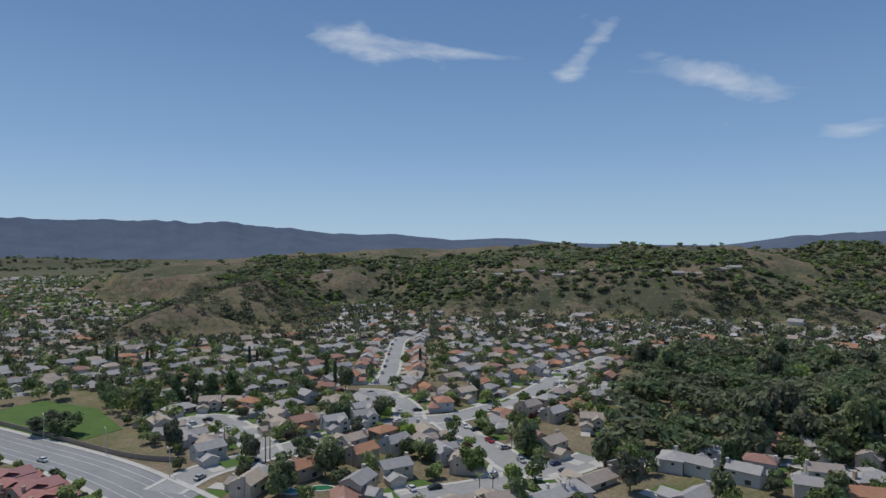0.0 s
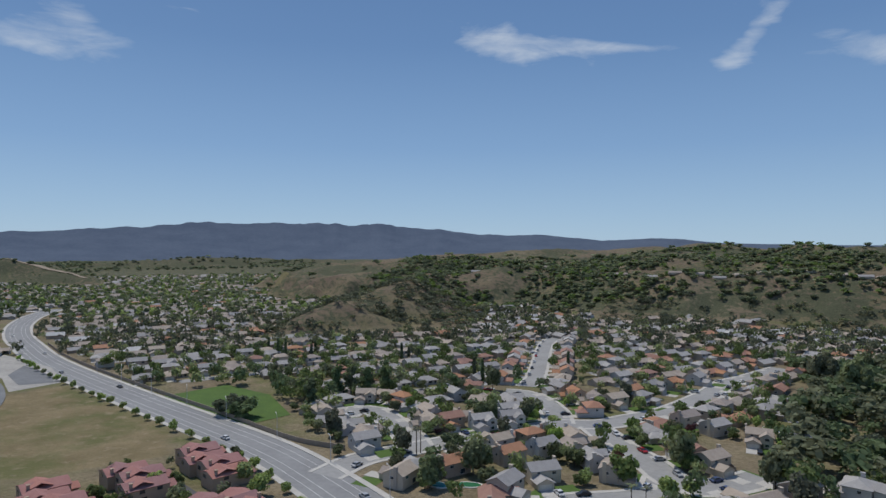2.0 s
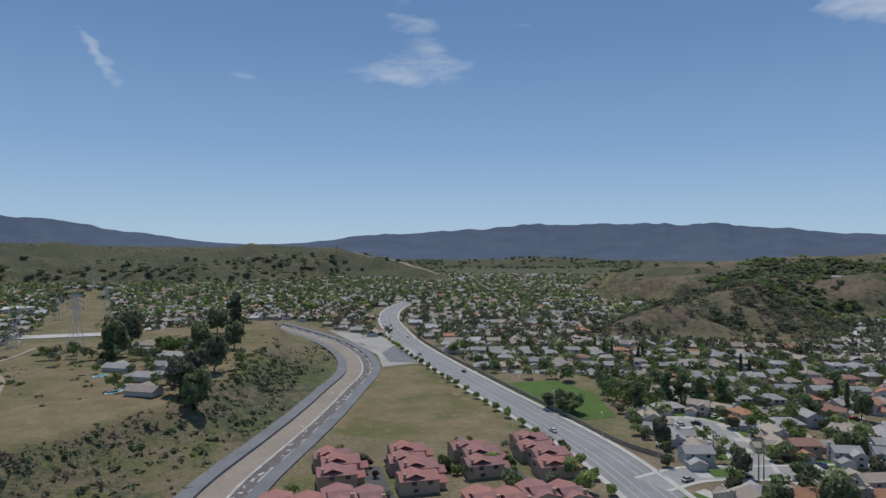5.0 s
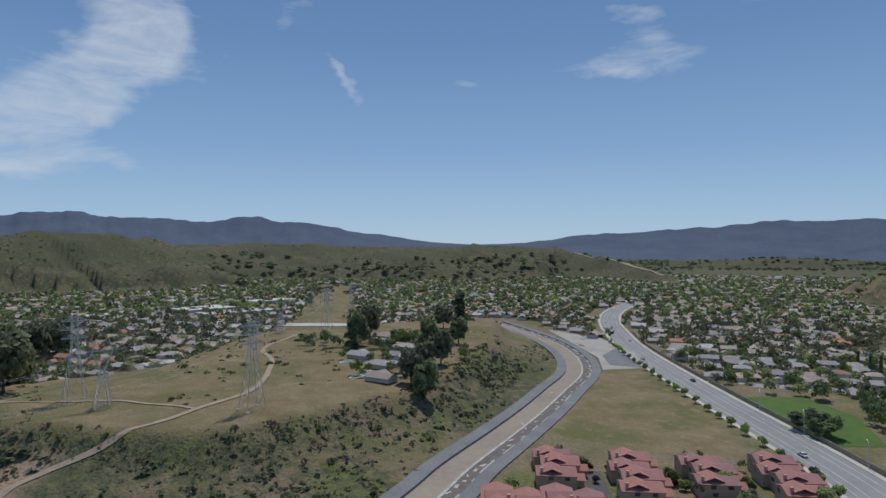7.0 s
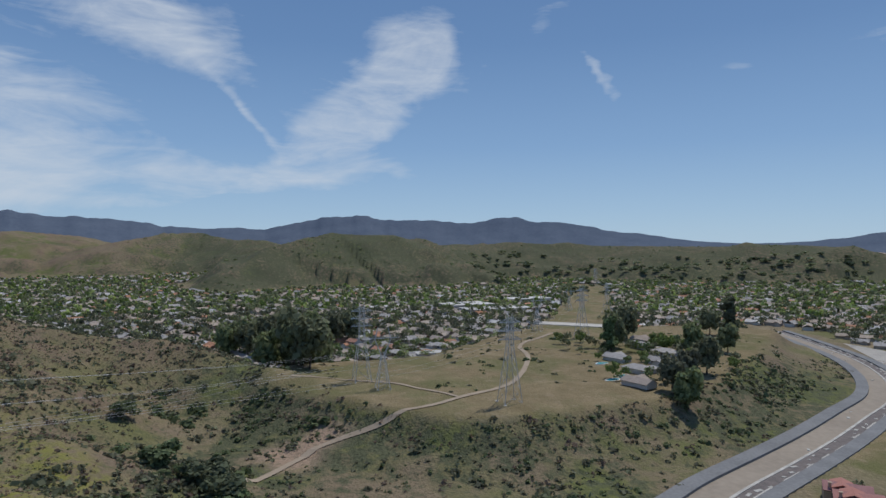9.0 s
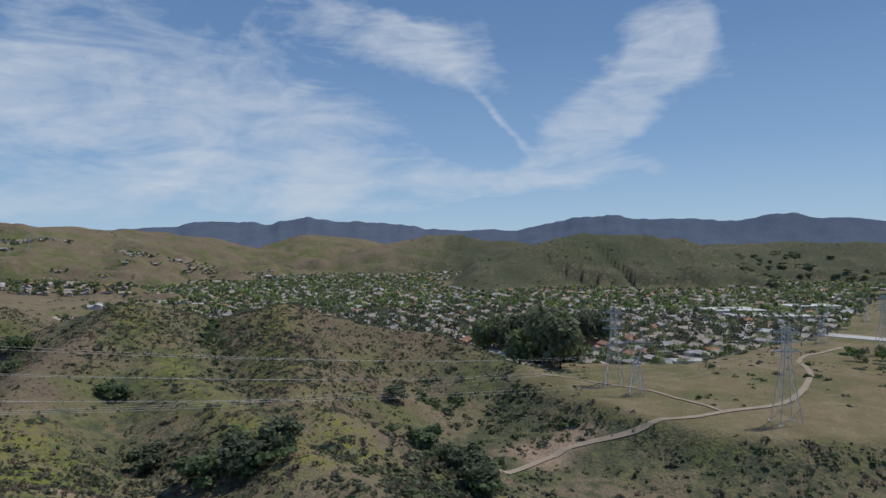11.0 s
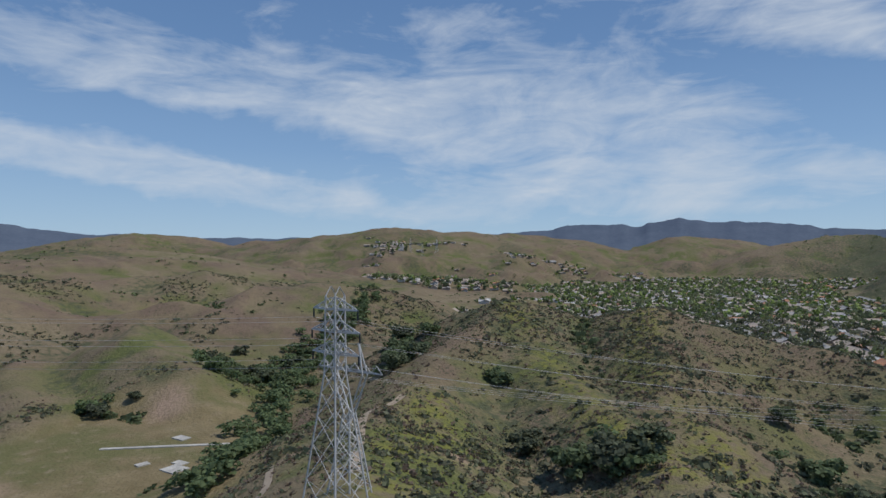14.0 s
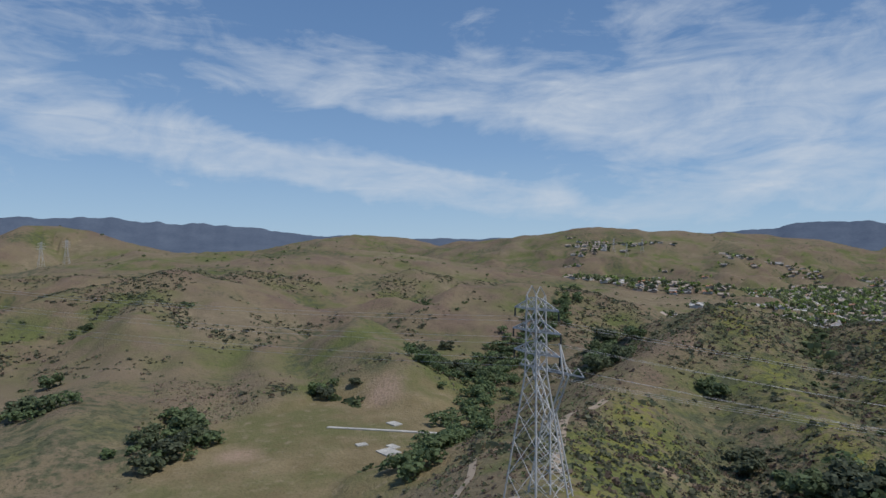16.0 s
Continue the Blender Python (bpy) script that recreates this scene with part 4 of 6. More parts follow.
    if plain:
        for x, y, z, w, h, face in wins[:2]:
            part("window", box(x - w / 2, y - 0.06, z, x + w / 2, y + 0.04, z + h), M_GLASS, ob, "dark window")
        part("driveway", box(garage - 2.7, gy - 6.0, -0.2, garage + 2.7, gy - 0.05, 0.12), M_CONCRETE, ob, "concrete driveway")
        return ob
    for x, y, z, w, h, face in wins:
        window(ob, x, y, z, w, h, face)
    cx, cy, cz = chim
    cb = box(cx - 0.45, cy - 0.7, 0, cx + 0.45, cy + 0.7, cz)
    add_box(cb, cx - 0.55, cy - 0.8, cz, cx + 0.55, cy + 0.8, cz + 0.2)
    part("chimney", cb, M_WALLS[wall], ob)
    part("driveway", box(garage - 2.7, gy - 7.5, -0.2, garage + 2.7, gy - 0.05, 0.12), M_CONCRETE, ob, "concrete driveway")
    part("front_lawn", box(garage + 2.9 if garage < 0 else garage - 12, gy - 6.5, -0.2, garage + 12 if garage < 0 else garage - 2.9, gy + 2.5 if plan < 2 else gy + 2.5, 0.09), M_LAWN, ob, "green front lawn")
    return ob


street_lines = {k: smooth_line(p, 3.0) for k, p in STREETS.items()}
all_street = np.concatenate(list(street_lines.values()))
main_line = smooth_line(MAIN, 6.0)
HOUSES = {}
ROOF_WORD = {"r": "terracotta", "g": "grey", "t": "tan", "p": "rose", "w": "pale"}
WALL_WORD = ["beige", "pale grey", "tan"]
PLAN_WORD = ["two-storey", "two-storey", "single-storey", "single-storey", "two-storey"]
built = []          # x, y of all houses


def put_house(x, y, turn, plan, roof, wall, plain=False):
    key = (plan, roof, wall, plain)
    m = pose(x, y, float(ground(x, y)), 0, 0, math.degrees(turn))
    if key not in HOUSES:
        HOUSES[key] = make_house(plan, roof, wall, f"{PLAN_WORD[plan]} {WALL_WORD[wall]} stucco house with {ROOF_WORD[roof]} tile roof", plain)
        HOUSES[key].matrix_basis = m @ Matrix.Scale(0.86, 4)
    else:
        copy_thing(HOUSES[key], m).scale = (0.86, 0.86, 0.86)
    built.append((x, y))


def facing(x, y):
    d = np.hypot(all_street[:, 0] - x, all_street[:, 1] - y)
    i = int(d.argmin())
    return math.atan2(all_street[i, 1] - y, all_street[i, 0] - x) + math.pi / 2


def house_row(spots):
    for x, y, roof, plan in spots:
        if any(math.hypot(x - a, y - b) < 8.5 for a, b in built):
            continue
        wall = {"r": 2, "g": 1, "t": 0}[roof] if (int(x) + int(y)) % 3 else 0
        put_house(x, y, facing(x, y), plan, roof, wall)


house_row([(-114, 255, "t", 0), (-107, 247, "g", 3), (-97, 240, "g", 3), (-82, 219, "g", 0), (-99, 296, "t", 3), (-67, 250, "t", 1), (-57, 254, "r", 0), (-44, 255, "g", 1), (-33, 263, "g", 1), (-26, 266, "r", 0)])
house_row([(-65, 303, "g", 0), (-64, 325, "r", 3), (-50, 297, "t", 3), (-62, 347, "g", 3), (-49, 359, "t", 3), (-47, 204, "r", 0), (-40, 219, "t", 3), (-30, 219, "r", 0), (-19, 230, "g", 0), (-5, 230, "t", 1)])
house_row([(-61, 190, "t", 0), (-55, 199, "g", 1), (-24, 189, "g", 0), (-15, 201, "g", 0), (-27, 181, "r", 3), (2, 219, "g", 1), (8, 209, "t", 1)])
house_row([(0, 306, "t", 1), (12, 306, "t", 0), (21, 326, "r", 0), (32, 341, "g", 1), (43, 350, "r", 1), (58, 367, "g", 0), (23, 259, "g", 3), (28, 251, "g", 2), (33, 235, "r", 1), (41, 226, "t", 0), (47, 271, "g", 0), (59, 290, "r", 3)])
house_row([(62, 258, "t", 1), (76, 259, "g", 1), (76, 337, "t", 3), (93, 356, "r", 3), (47, 198, "t", 3), (37, 189, "g", 2), (29, 183, "g", 3), (76, 211, "g", 4), (87, 206, "g", 1), (73, 184, "g", 3)])
house_row([(114, 233, "t", 1), (124, 230, "r", 0), (98, 200, "g", 0), (135, 222, "g", 1), (145, 213, "t", 0), (112, 189, "g", 1), (122, 181, "r", 0), (3, 203, "t", 3)])

# the rest of the plots along the streets
fill = random.Random(4)
for key in ("first", "second", "third", "loop", "court", "east", "north"):
    pts = street_lines[key]
    _, nr = along(pts)
    for side in (1, -1):
        for k in range(2, len(pts) - 1):
            x, y = (pts[k] + nr[k] * side * (15.5 + fill.uniform(-0.8, 0.8))).tolist()
            if min(math.hypot(x - a, y - b) for a, b in built) < 12.2 or float(np.min(np.hypot(all_street[:, 0] - x, all_street[:, 1] - y))) < 13.4:
                continue
            if float(np.min(np.hypot(main_line[:, 0] - x, main_line[:, 1] - y))) < 21 or math.hypot(x, y) > 600 or float(ground(x, y)) > 8 or bool(in_area(np.array(x), np.array(y), PARK)):
                continue
            put_house(x, y, facing(x, y), fill.choice([0, 1, 3, 4, 0, 2]), fill.choice("ggttrrt"), fill.randrange(3), math.hypot(x, y) > 380)
near_houses = len(built)

# ---------------------------------------------------------------- rose-roofed town houses
def town_block(units, label):
    """A row of joined two-storey town houses along y, stepped, gables across; built round its middle."""
    ob = tagged(new("town_house"), label, "house", "rose-roofed town houses")
    walls = bmesh.new()
    for i in range(units):
        y0, off = (i - units / 2) * 7.2, (0.9 if i % 2 else -0.9)
        h = 5.6 if i % 2 else 5.0
        gable_wall(walls, -5.5 + off, 5.5 + off, y0, y0 + 7.2, h, 1.5, True)
        rf = bmesh.new()
        gable(rf, -5.5 + off, 5.5 + off, y0, y0 + 7.2, h, 1.5, 0.35, True)
        part("roof", rf, M_ROOF["p"], ob)
        rf = bmesh.new()
        gable(rf, 2.0 + off, 8.0 + off, y0 + 1.6, y0 + 6.6, 2.9, 1.2, 0.35, True)
        part("porch_roof", rf, M_ROOF["p"], ob)
        gable_wall(walls, 5.0 + off, 7.8 + off, y0 + 1.8, y0 + 6.4, 2.9, 1.1, True)
        rf = bmesh.new()
        gable(rf, -3.6 + off, 1.2 + off, y0 + 0.6, y0 + 6.4, h + 0.75, 1.15, 0.3, False)
        part("dormer_roof", rf, M_ROOF["p"], ob)
        cb = box(-4.4 + off, y0 + 0.8, h - 1.0, -3.7 + off, y0 + 1.5, h + 1.9)
        add_box(cb, -4.5 + off, y0 + 0.7, h + 1.9, -3.6 + off, y0 + 1.6, h + 2.1)
        part("chimney", cb, M_PINKWALL, ob)
        for x, z, face in ((7.85 + off, 0.8, 1), (5.55 + off, 3.6, 1), (-5.55 + off, 3.4, -1)):
            part("window", box(x - 0.06, y0 + 4.2, z, x + 0.06, y0 + 5.8, z + 1.3), M_GLASS, ob, "dark window")
        part("garage_door", box(7.76 + off, y0 + 2.2, 0, 7.86 + off, y0 + 3.9, 2.1), M_GARAGE, ob)
    part("wall", walls, M_PINKWALL, ob)
    for e in (-units / 2 * 7.2, units / 2 * 7.2):
        for x, z in ((-2.5, 3.2), (2.0, 3.2), (-2.0, 0.8)):
            part("window", box(x - 0.7, e - 0.06, z, x + 0.7, e + 0.06, z + 1.2), M_GLASS, ob, "dark window")
    return ob


ROW_TURN = 58.0
block3 = town_block(3, "row of peach stucco town houses under rose tile roofs")
block4 = town_block(4, "longer row of peach town houses under rose tile roofs")
block3.matrix_basis = pose(-166, 127, 0, 0, 0, ROW_TURN) @ Matrix.Diagonal((1.12, 1.2, 0.88, 1))
copy_thing(block3, pose(-138, 166, 0, 0, 0, ROW_TURN))
block4.matrix_basis = pose(-148, 144, 0, 0, 0, ROW_TURN) @ Matrix.Diagonal((1.12, 1.2, 0.88, 1))
copy_thing(block4, pose(-124, 184, 0, 0, 0, ROW_TURN))
copy_thing(block4, pose(-104, 147, 0, 0, 0, ROW_TURN + 92))
copy_thing(block4, pose(-143, 105, 0, 0, 0, ROW_TURN + 92))
copy_thing(block3, pose(-92, 133, 0, 0, 0, ROW_TURN + 92))
for a, b in (((-132, 120), (-163, 139)), ((-108, 158), (-140, 178)), ((-150, 95), (-122, 126)), ((-122, 126), (-96, 164))):
    mid = ((a[0] + b[0]) / 2, (a[1] + b[1]) / 2)
    ribbon("drive_lane", [a, mid, b], 3.0, -3.0, 0.06, M_DARKROAD, label="dark asphalt lane between town houses", category="lane")
TOWN = [(-166, 127), (-138, 166), (-148, 144), (-124, 184), (-104, 147), (-143, 105), (-92, 133)]

# ---------------------------------------------------------------- the wider suburb
wash_line, park_mid = smooth_line(WASH, 6.0), (-160, 262)


def clear_of(x, y, line, gap):
    return float(np.min(np.hypot(line[:, 0] - x, line[:, 1] - y))) > gap


C0, S0 = math.cos(radians(44)), math.sin(radians(44))
cells = []
for i in range(-100, 101):
    for j in range(-120, 121):
        u, v = i * 16.5 + rng.uniform(-1.5, 1.5), j * 44.0 + (0 if i % 2 else 0)
        for side in (-1, 1):
            vv = v + side * 13.5
            bend = 25 * math.sin(u / 130.0 + j * 0.11)
            x, y = C0 * u - S0 * (vv + bend), S0 * u + C0 * (vv + bend)
            r, th = math.hypot(x, y), math.degrees(math.atan2(-x, y))
            th = th + 360 if th < -90 else th
            if 190 < r < (2350 if th > 105 else 1750) and -42 < th < 158 and (th < 125 or r > 620):
                cells.append((x, y, r, th, side))
cx = np.array([c[0] for c in cells])
cy = np.array([c[1] for c in cells])
cz = ground(cx, cy)
slope = np.abs(ground(cx + 8, cy) - cz) + np.abs(ground(cx, cy + 8) - cz)
blocked = outside(cx, cy, MESA) < 14
blocked |= outside(cx, cy, DRY_AREA) < 12
blocked |= outside(cx, cy, PARK) < 8
blocked |= in_area(cx, cy, DRY_STRIP)
cr, cth = np.hypot(cx, cy), np.degrees(np.arctan2(-cx, cy)) % 360
terrace = (cth > 118) & (cth < 149) & (cr > 900) & (fbm(cx, cy, 300, 3, 19) > -0.2)
blocked |= np.where(terrace, (cz > 125) | (slope > 3.4), (cz > 9) | (slope > 1.2))
GROVE = [(62, 225), (84, 300), (110, 350), (120, 420), (330, 420), (330, 230), (180, 205), (120, 215)]
blocked |= in_area(cx, cy, GROVE)
spots = []
near_xy = np.array(built)
for k, (x, y, r, th, side) in enumerate(cells):
    if blocked[k] or not clear_of(x, y, main_line, 21) or not clear_of(x, y, wash_line, 34):
        continue
    if r < 520 and (np.min(np.hypot(near_xy[:, 0] - x, near_xy[:, 1] - y)) < 14 or not clear_of(x, y, all_street, 13)):
        continue
    if (r < 300 and th > 26) or (r < 225 and th < 26) or float(outside(np.array(x), np.array(y), PARK)) < 28:
        continue
    spots.append((r, x, y, th, side, float(cz[k])))
spots.sort()
plans, far_spots = [2, 3, 2, 3, 4, 0], []
turn0 = radians(44)
for n, (r, x, y, th, side, z) in enumerate(spots):
    if n < 190:
        roof = rng.choice(["t", "g", "t", "r", "g"] if th > 12 else ["t", "r", "g", "g"])
        put_house(x, y, turn0 + (0 if side > 0 else math.pi) + rng.uniform(-0.12, 0.12), int(rng.choice(plans)), str(roof), int(rng.integers(0, 3)), True)
    else:
        far_spots.append((x, y, z, turn0 + (math.pi / 2 if rng.random() < 0.25 else 0) + rng.uniform(-0.15, 0.15), rng.uniform(0.85, 1.1), rng.uniform(0.8, 1.25), rng.random(), th, r))


def far_house():
    """A small gabled house with a wing: walls and roof as two templates of quads."""
    wv = [(-7, -4, 0), (7, -4, 0), (7, 4, 0), (-7, 4, 0), (-7, -4, 2.9), (7, -4, 2.9), (7, 4, 2.9), (-7, 4, 2.9), (-7, 0, 4.6), (7, 0, 4.6),
          (1, -8, 0), (7, -8, 0), (1, -8, 2.7), (7, -8, 2.7), (4, -8, 3.9)]
    wf = [(0, 1, 5, 4), (2, 3, 7, 6), (1, 2, 6, 5), (3, 0, 4, 7), (4, 8, 8, 7), (5, 6, 9, 9), (10, 11, 13, 12), (12, 13, 14, 14), (11, 1, 5, 13), (10, 12, 5, 1)]
    wf = [f for f in wf if len(set(f)) == 4]
    rv = [(-7.5, -4.8, 2.7), (7.5, -4.8, 2.7), (7.5, 0, 4.9), (-7.5, 0, 4.9), (7.5, 4.8, 2.7), (-7.5, 4.8, 2.7),
          (0.4, -8.6, 2.5), (4, -8.6, 4.1), (4, -1, 4.1), (0.4, -1, 2.5), (7.6, -8.6, 2.5), (7.6, -1, 2.5)]
    rf = [(0, 1, 2, 3), (3, 2, 4, 5), (6, 7, 8, 9), (7, 10, 11, 8)]
    return (np.array(wv, float), np.array(wf)), (np.array(rv, float), np.array(rf))


fw, fr = far_house()
far_walls = [[], [], []]
far_roofs = {"t": [], "g": [], "r": [], "w": []}
for x, y, z, a, w, h, pick, th, r in far_spots:
    far_walls[int(pick * 97) % 3].append((x, y, z - 0.2, a, w, h))
    red = 0.2 if 950 < r < 1500 and 60 < th < 115 else 0.08
    roof = "r" if pick < red else ("g" if pick < red + 0.3 else ("w" if pick > 0.93 else "t"))
    far_roofs[roof].append((x, y, z - 0.2, a, w, h))
for i, pl in enumerate(far_walls):
    scatter("distant_house_walls", fw, pl, M_WALLS[i], "stucco walls of the distant suburb's houses", "houses")
for k, pl in far_roofs.items():
    scatter("distant_house_roofs", fr, pl, M_ROOF[k], f"{ROOF_WORD[k]} tile roofs of the distant suburb", "roofs")
for j in range(-40, 41):
    seg = []
    for i in range(-100, 101):
        u, v = i * 16.5, j * 44.0 + 25 * math.sin(i * 16.5 / 130.0 + j * 0.11)
        x, y = C0 * u - S0 * v, S0 * u + C0 * v
        th = math.degrees(math.atan2(-x, y))
        r = math.hypot(x, y)
        ok = -42 < th < 150 and 300 < r < 1300 and float(ground(x, y)) < 6 and not bool(in_area(np.array(x), np.array(y), GROVE)) and float(outside(np.array(x), np.array(y), MESA)) > 16
        ok = ok and float(outside(np.array(x), np.array(y), PARK)) > 10 and float(outside(np.array(x), np.array(y), DRY_AREA)) > 20 and clear_of(x, y, wash_line, 34) and clear_of(x, y, main_line, 20)
        ok = ok and not (r < 420 and not clear_of(x, y, all_street, 18)) and not bool(in_area(np.array(x), np.array(y), DRY_STRIP))
        if ok:
            seg.append((x, y))
        if (not ok or i == 100) and seg:
            if len(seg) > 4:
                ribbon("back_street", seg, 4.5, -4.5, 0.12, M_ASPHALT2, label="pale street through the distant suburb", category="road", step=16.0)
            seg = []

bench = smooth_line([p[:2] for p in RIDGES[0][0]], 21.0)
for k, (x, y) in enumerate(bench[2:]):
    if k % 2 == 0 or k > 12:
        put_house(float(x), float(y) + 6, math.pi, 3, "t" if k % 3 else "g", 0, True)
# ---------------------------------------------------------------- trees
def bark_mesh(h, r0, r1, limbs, seed):
    r = random.Random(seed)
    bm = bmesh.new()
    bmesh.ops.create_cone(bm, cap_ends=True, segments=7, radius1=r0, radius2=r1, depth=h, matrix=Matrix.Translation((0, 0, h / 2)))
    for i in range(limbs):
        a, z = i * 2.1 + r.random(), h * r.uniform(0.55, 0.95)
        tip = (math.cos(a) * h * 0.5, math.sin(a) * h * 0.5, z + h * r.uniform(0.35, 0.6))
        add_beam(bm, (0, 0, z), tip, r1 * 0.9)
    return bm


def make_tree(kind, seed, label):
    """Unit trees in metres: round (7 m), spreading, tall dark pine or gum (13 m), cypress (11 m)."""
    ob = tagged(new("tree"), label, "tree", "suburb trees")
    if kind == "round":
        lob, h, w, trunk, leaf = lobes_round(seed, 8), 7.0, 6.6, (2.6, 0.2, 0.12, 4), "green"
    elif kind == "spring":
        lob, h, w, trunk, leaf = lobes_round(seed, 9, 0.6, 0.4), 7.5, 6.2, (3.0, 0.18, 0.1, 4), "spring"
    elif kind == "oak":
        lob, h, w, trunk, leaf = lobes_round(seed, 10, 0.75, 0.22), 7.0, 9.5, (2.0, 0.35, 0.2, 4), "dark"
    elif kind == "pine":
        lob, h, w, trunk, leaf = lobes_tall(seed, 9, 0.21), 14.0, 14.0, (9.0, 0.35, 0.12, 5), "dark"
    elif kind == "gum":
        lob, h, w, trunk, leaf = lobes_round(seed, 10, 0.42, 0.3), 13.0, 10.0, (7.0, 0.3, 0.12, 5), "olive"
    elif kind == "plum":
        lob, h, w, trunk, leaf = lobes_round(seed, 7), 4.2, 4.0, (1.6, 0.1, 0.06, 3), "plum"
    elif kind == "palm":
        part("trunk", bark_mesh(8.0, 0.2, 0.13, 0, seed), M_BARK, ob)
        bm = bmesh.new()
        for i in range(16):
            a, droop = i * 2.4, (i % 4) * 0.35
            d = Vector((math.cos(a), math.sin(a), 0))
            q = d.cross(Vector((0, 0, 1))) * 0.28
            pts = [Vector((0, 0, 8.0)) + d * r + Vector((0, 0, 0.9 * r - (0.28 + 0.2 * droop) * r * r)) for r in (0, 0.9, 1.8, 2.6)]
            vs = [(bm.verts.new(p - q * (1 - i2 / 3.3)), bm.verts.new(p + q * (1 - i2 / 3.3))) for i2, p in enumerate(pts)]
            for (v0, v1), (v2, v3) in zip(vs, vs[1:]):
                bm.faces.new([v0, v1, v3, v2])
        part("crown", bm, M_LEAF["olive"], ob)
        return ob
    else:
        lob, h, w, trunk, leaf = [(0, 0, 0.06 + 0.9 * i / 12, 0.085 * (1 - 0.35 * (i / 12) ** 2), 0.08) for i in range(13)], 11.0, 11.0, (3.0, 0.18, 0.1, 0), "dark"
    v, f = foliage(lob, 80 if kind != "cypress" else 60, {"cypress": 0.034, "pine": 0.042}.get(kind, 0.056), seed)
    v = v * np.array([w, w, h])
    part("trunk", bark_mesh(*trunk, seed), M_BARK, ob)
    crown = new("crown", mesh_of("crown", v, f, 4, M_LEAF[leaf]))
    crown.parent = ob
    return ob


TREE_LABEL = {"round": "broad green shade tree in a yard", "spring": "tree in fresh bright green leaf", "oak": "dark spreading oak on a slope",
              "pine": "tall dark conifer with ragged outline", "gum": "tall loose-crowned grey-green gum tree", "plum": "small purple-leaved plum tree", "cypress": "narrow dark column of a cypress", "palm": "slender fan palm with arching fronds"}
TREES = {}
tree_count = 0


def put_tree(kind, x, y, size=1.0, z=None):
    global tree_count
    tree_count += 1
    variant = tree_count % 3
    z = float(ground(x, y)) if z is None else z
    m = pose(x, y, z - 0.1, 0, 0, (tree_count * 77) % 360)
    key = (kind, variant)
    if key not in TREES:
        TREES[key] = make_tree(kind, 11 + variant * 7 + len(kind), TREE_LABEL[kind])
        TREES[key].matrix_basis = m @ Matrix.Scale(size, 4)
        return
    ob = copy_thing(TREES[key], m)
    ob.scale = (size, size, size * (0.9 + 0.05 * (tree_count % 5)))


def free_spot(x, y, gap=7.5):
    pts = np.array(built)
    return np.min(np.hypot(pts[:, 0] - x, pts[:, 1] - y)) > gap and clear_of(x, y, all_street, 6.5) and clear_of(x, y, main_line, 14)


for x, y in list(built[:near_houses]) * 2:
    for _ in range(4):
        a, d = rng.uniform(0, 6.28), rng.uniform(8.5, 13)
        px, py = x + d * math.cos(a), y + d * math.sin(a)
        if free_spot(px, py) and tree_count < 110 and math.hypot(px, py) < 330:
            put_tree(str(rng.choice(["round", "round", "spring", "gum", "plum"])), px, py, rng.uniform(0.55, 1.0))
            break
# street trees on the field side of the arterial road
line = smooth_line(MAIN, 1.0)
_, nrm = along(line)
for k in range(60, 470, 13):
    p = line[k] + nrm[k] * (13.2 if k % 2 else 13.0)
    put_tree("spring", p[0], p[1], 0.48 + 0.2 * ((k * 7) % 5) / 5)
for x, y, s, kind in [(-158, 250, 1.3, "oak"), (-150, 246, 1.2, "oak"), (-128, 268, 1.0, "pine"), (-119, 297, 1.05, "pine"), (-126, 296, 1.05, "pine"), (-112, 300, 0.95, "pine"), (-104, 304, 0.9, "pine"), (-116, 311, 0.9, "gum"),
                      (61, 208, 1.75, "round"), (55, 210, 1.0, "gum"), (10, 206, 1.25, "round"), (22, 195, 0.95, "spring"), (29, 200, 0.8, "spring"), (87, 219, 1.0, "spring"), (120, 219, 1.0, "round"), (124, 210, 0.9, "round"), (139, 213, 0.8, "round")]:
    put_tree(kind, x, y, s)
for x, y, s, kind in [(16, 256, 0.8, "round"), (69, 298, 0.9, "spring"), (5, 315, 0.9, "round"), (-69, 220, 0.7, "gum"), (-67, 217, 0.65, "gum"), (-52, 230, 0.8, "oak"), (-25, 272, 0.8, "spring"), (-96, 284, 0.9, "spring"), (-90, 298, 0.9, "round"),
                      (-84, 288, 0.8, "spring"), (-88, 318, 0.8, "round"), (-80, 300, 0.8, "round"), (-76, 276, 0.9, "round"), (-82, 276, 0.9, "round"), (-130, 165, 0.9, "spring"), (-118, 158, 0.95, "spring"), (-108, 178, 1.0, "spring"), (-98, 170, 1.0, "spring")]:
    put_tree(kind, x, y, s)
for x, y in [(92, 203), (93.5, 203), (95, 202.5), (96.5, 202), (-60, 345), (-66, 352), (-14, 382), (-110, 390), (-118, 394), (-124, 398), (-205, 390), (-214, 396), (-190, 405), (-230, 412), (-180, 378)]:
    put_tree("cypress", x, y, rng.uniform(0.9, 1.15))
for x, y, s in [(-82, 233, 1), (-62, 217, 1.2), (-61, 219, 1.1), (-44, 204, 0.8), (26, 234, 0.8), (28, 234, 0.7), (-13, 315, 0.9), (53, 283, 0.8), (11, 186, 0.9), (15, 186, 0.8), (38, 186, 0.7), (-116, 250, 0.8)]:
    put_tree("palm", x, y, s)
for x, y in TOWN:
    for _ in range(4):
        a = rng.uniform(0, 6.28)
        put_tree(str(rng.choice(["plum", "round", "plum"])), x + 12 * math.cos(a), y + 12 * math.sin(a), rng.uniform(0.5, 0.8))
grove_n = 0
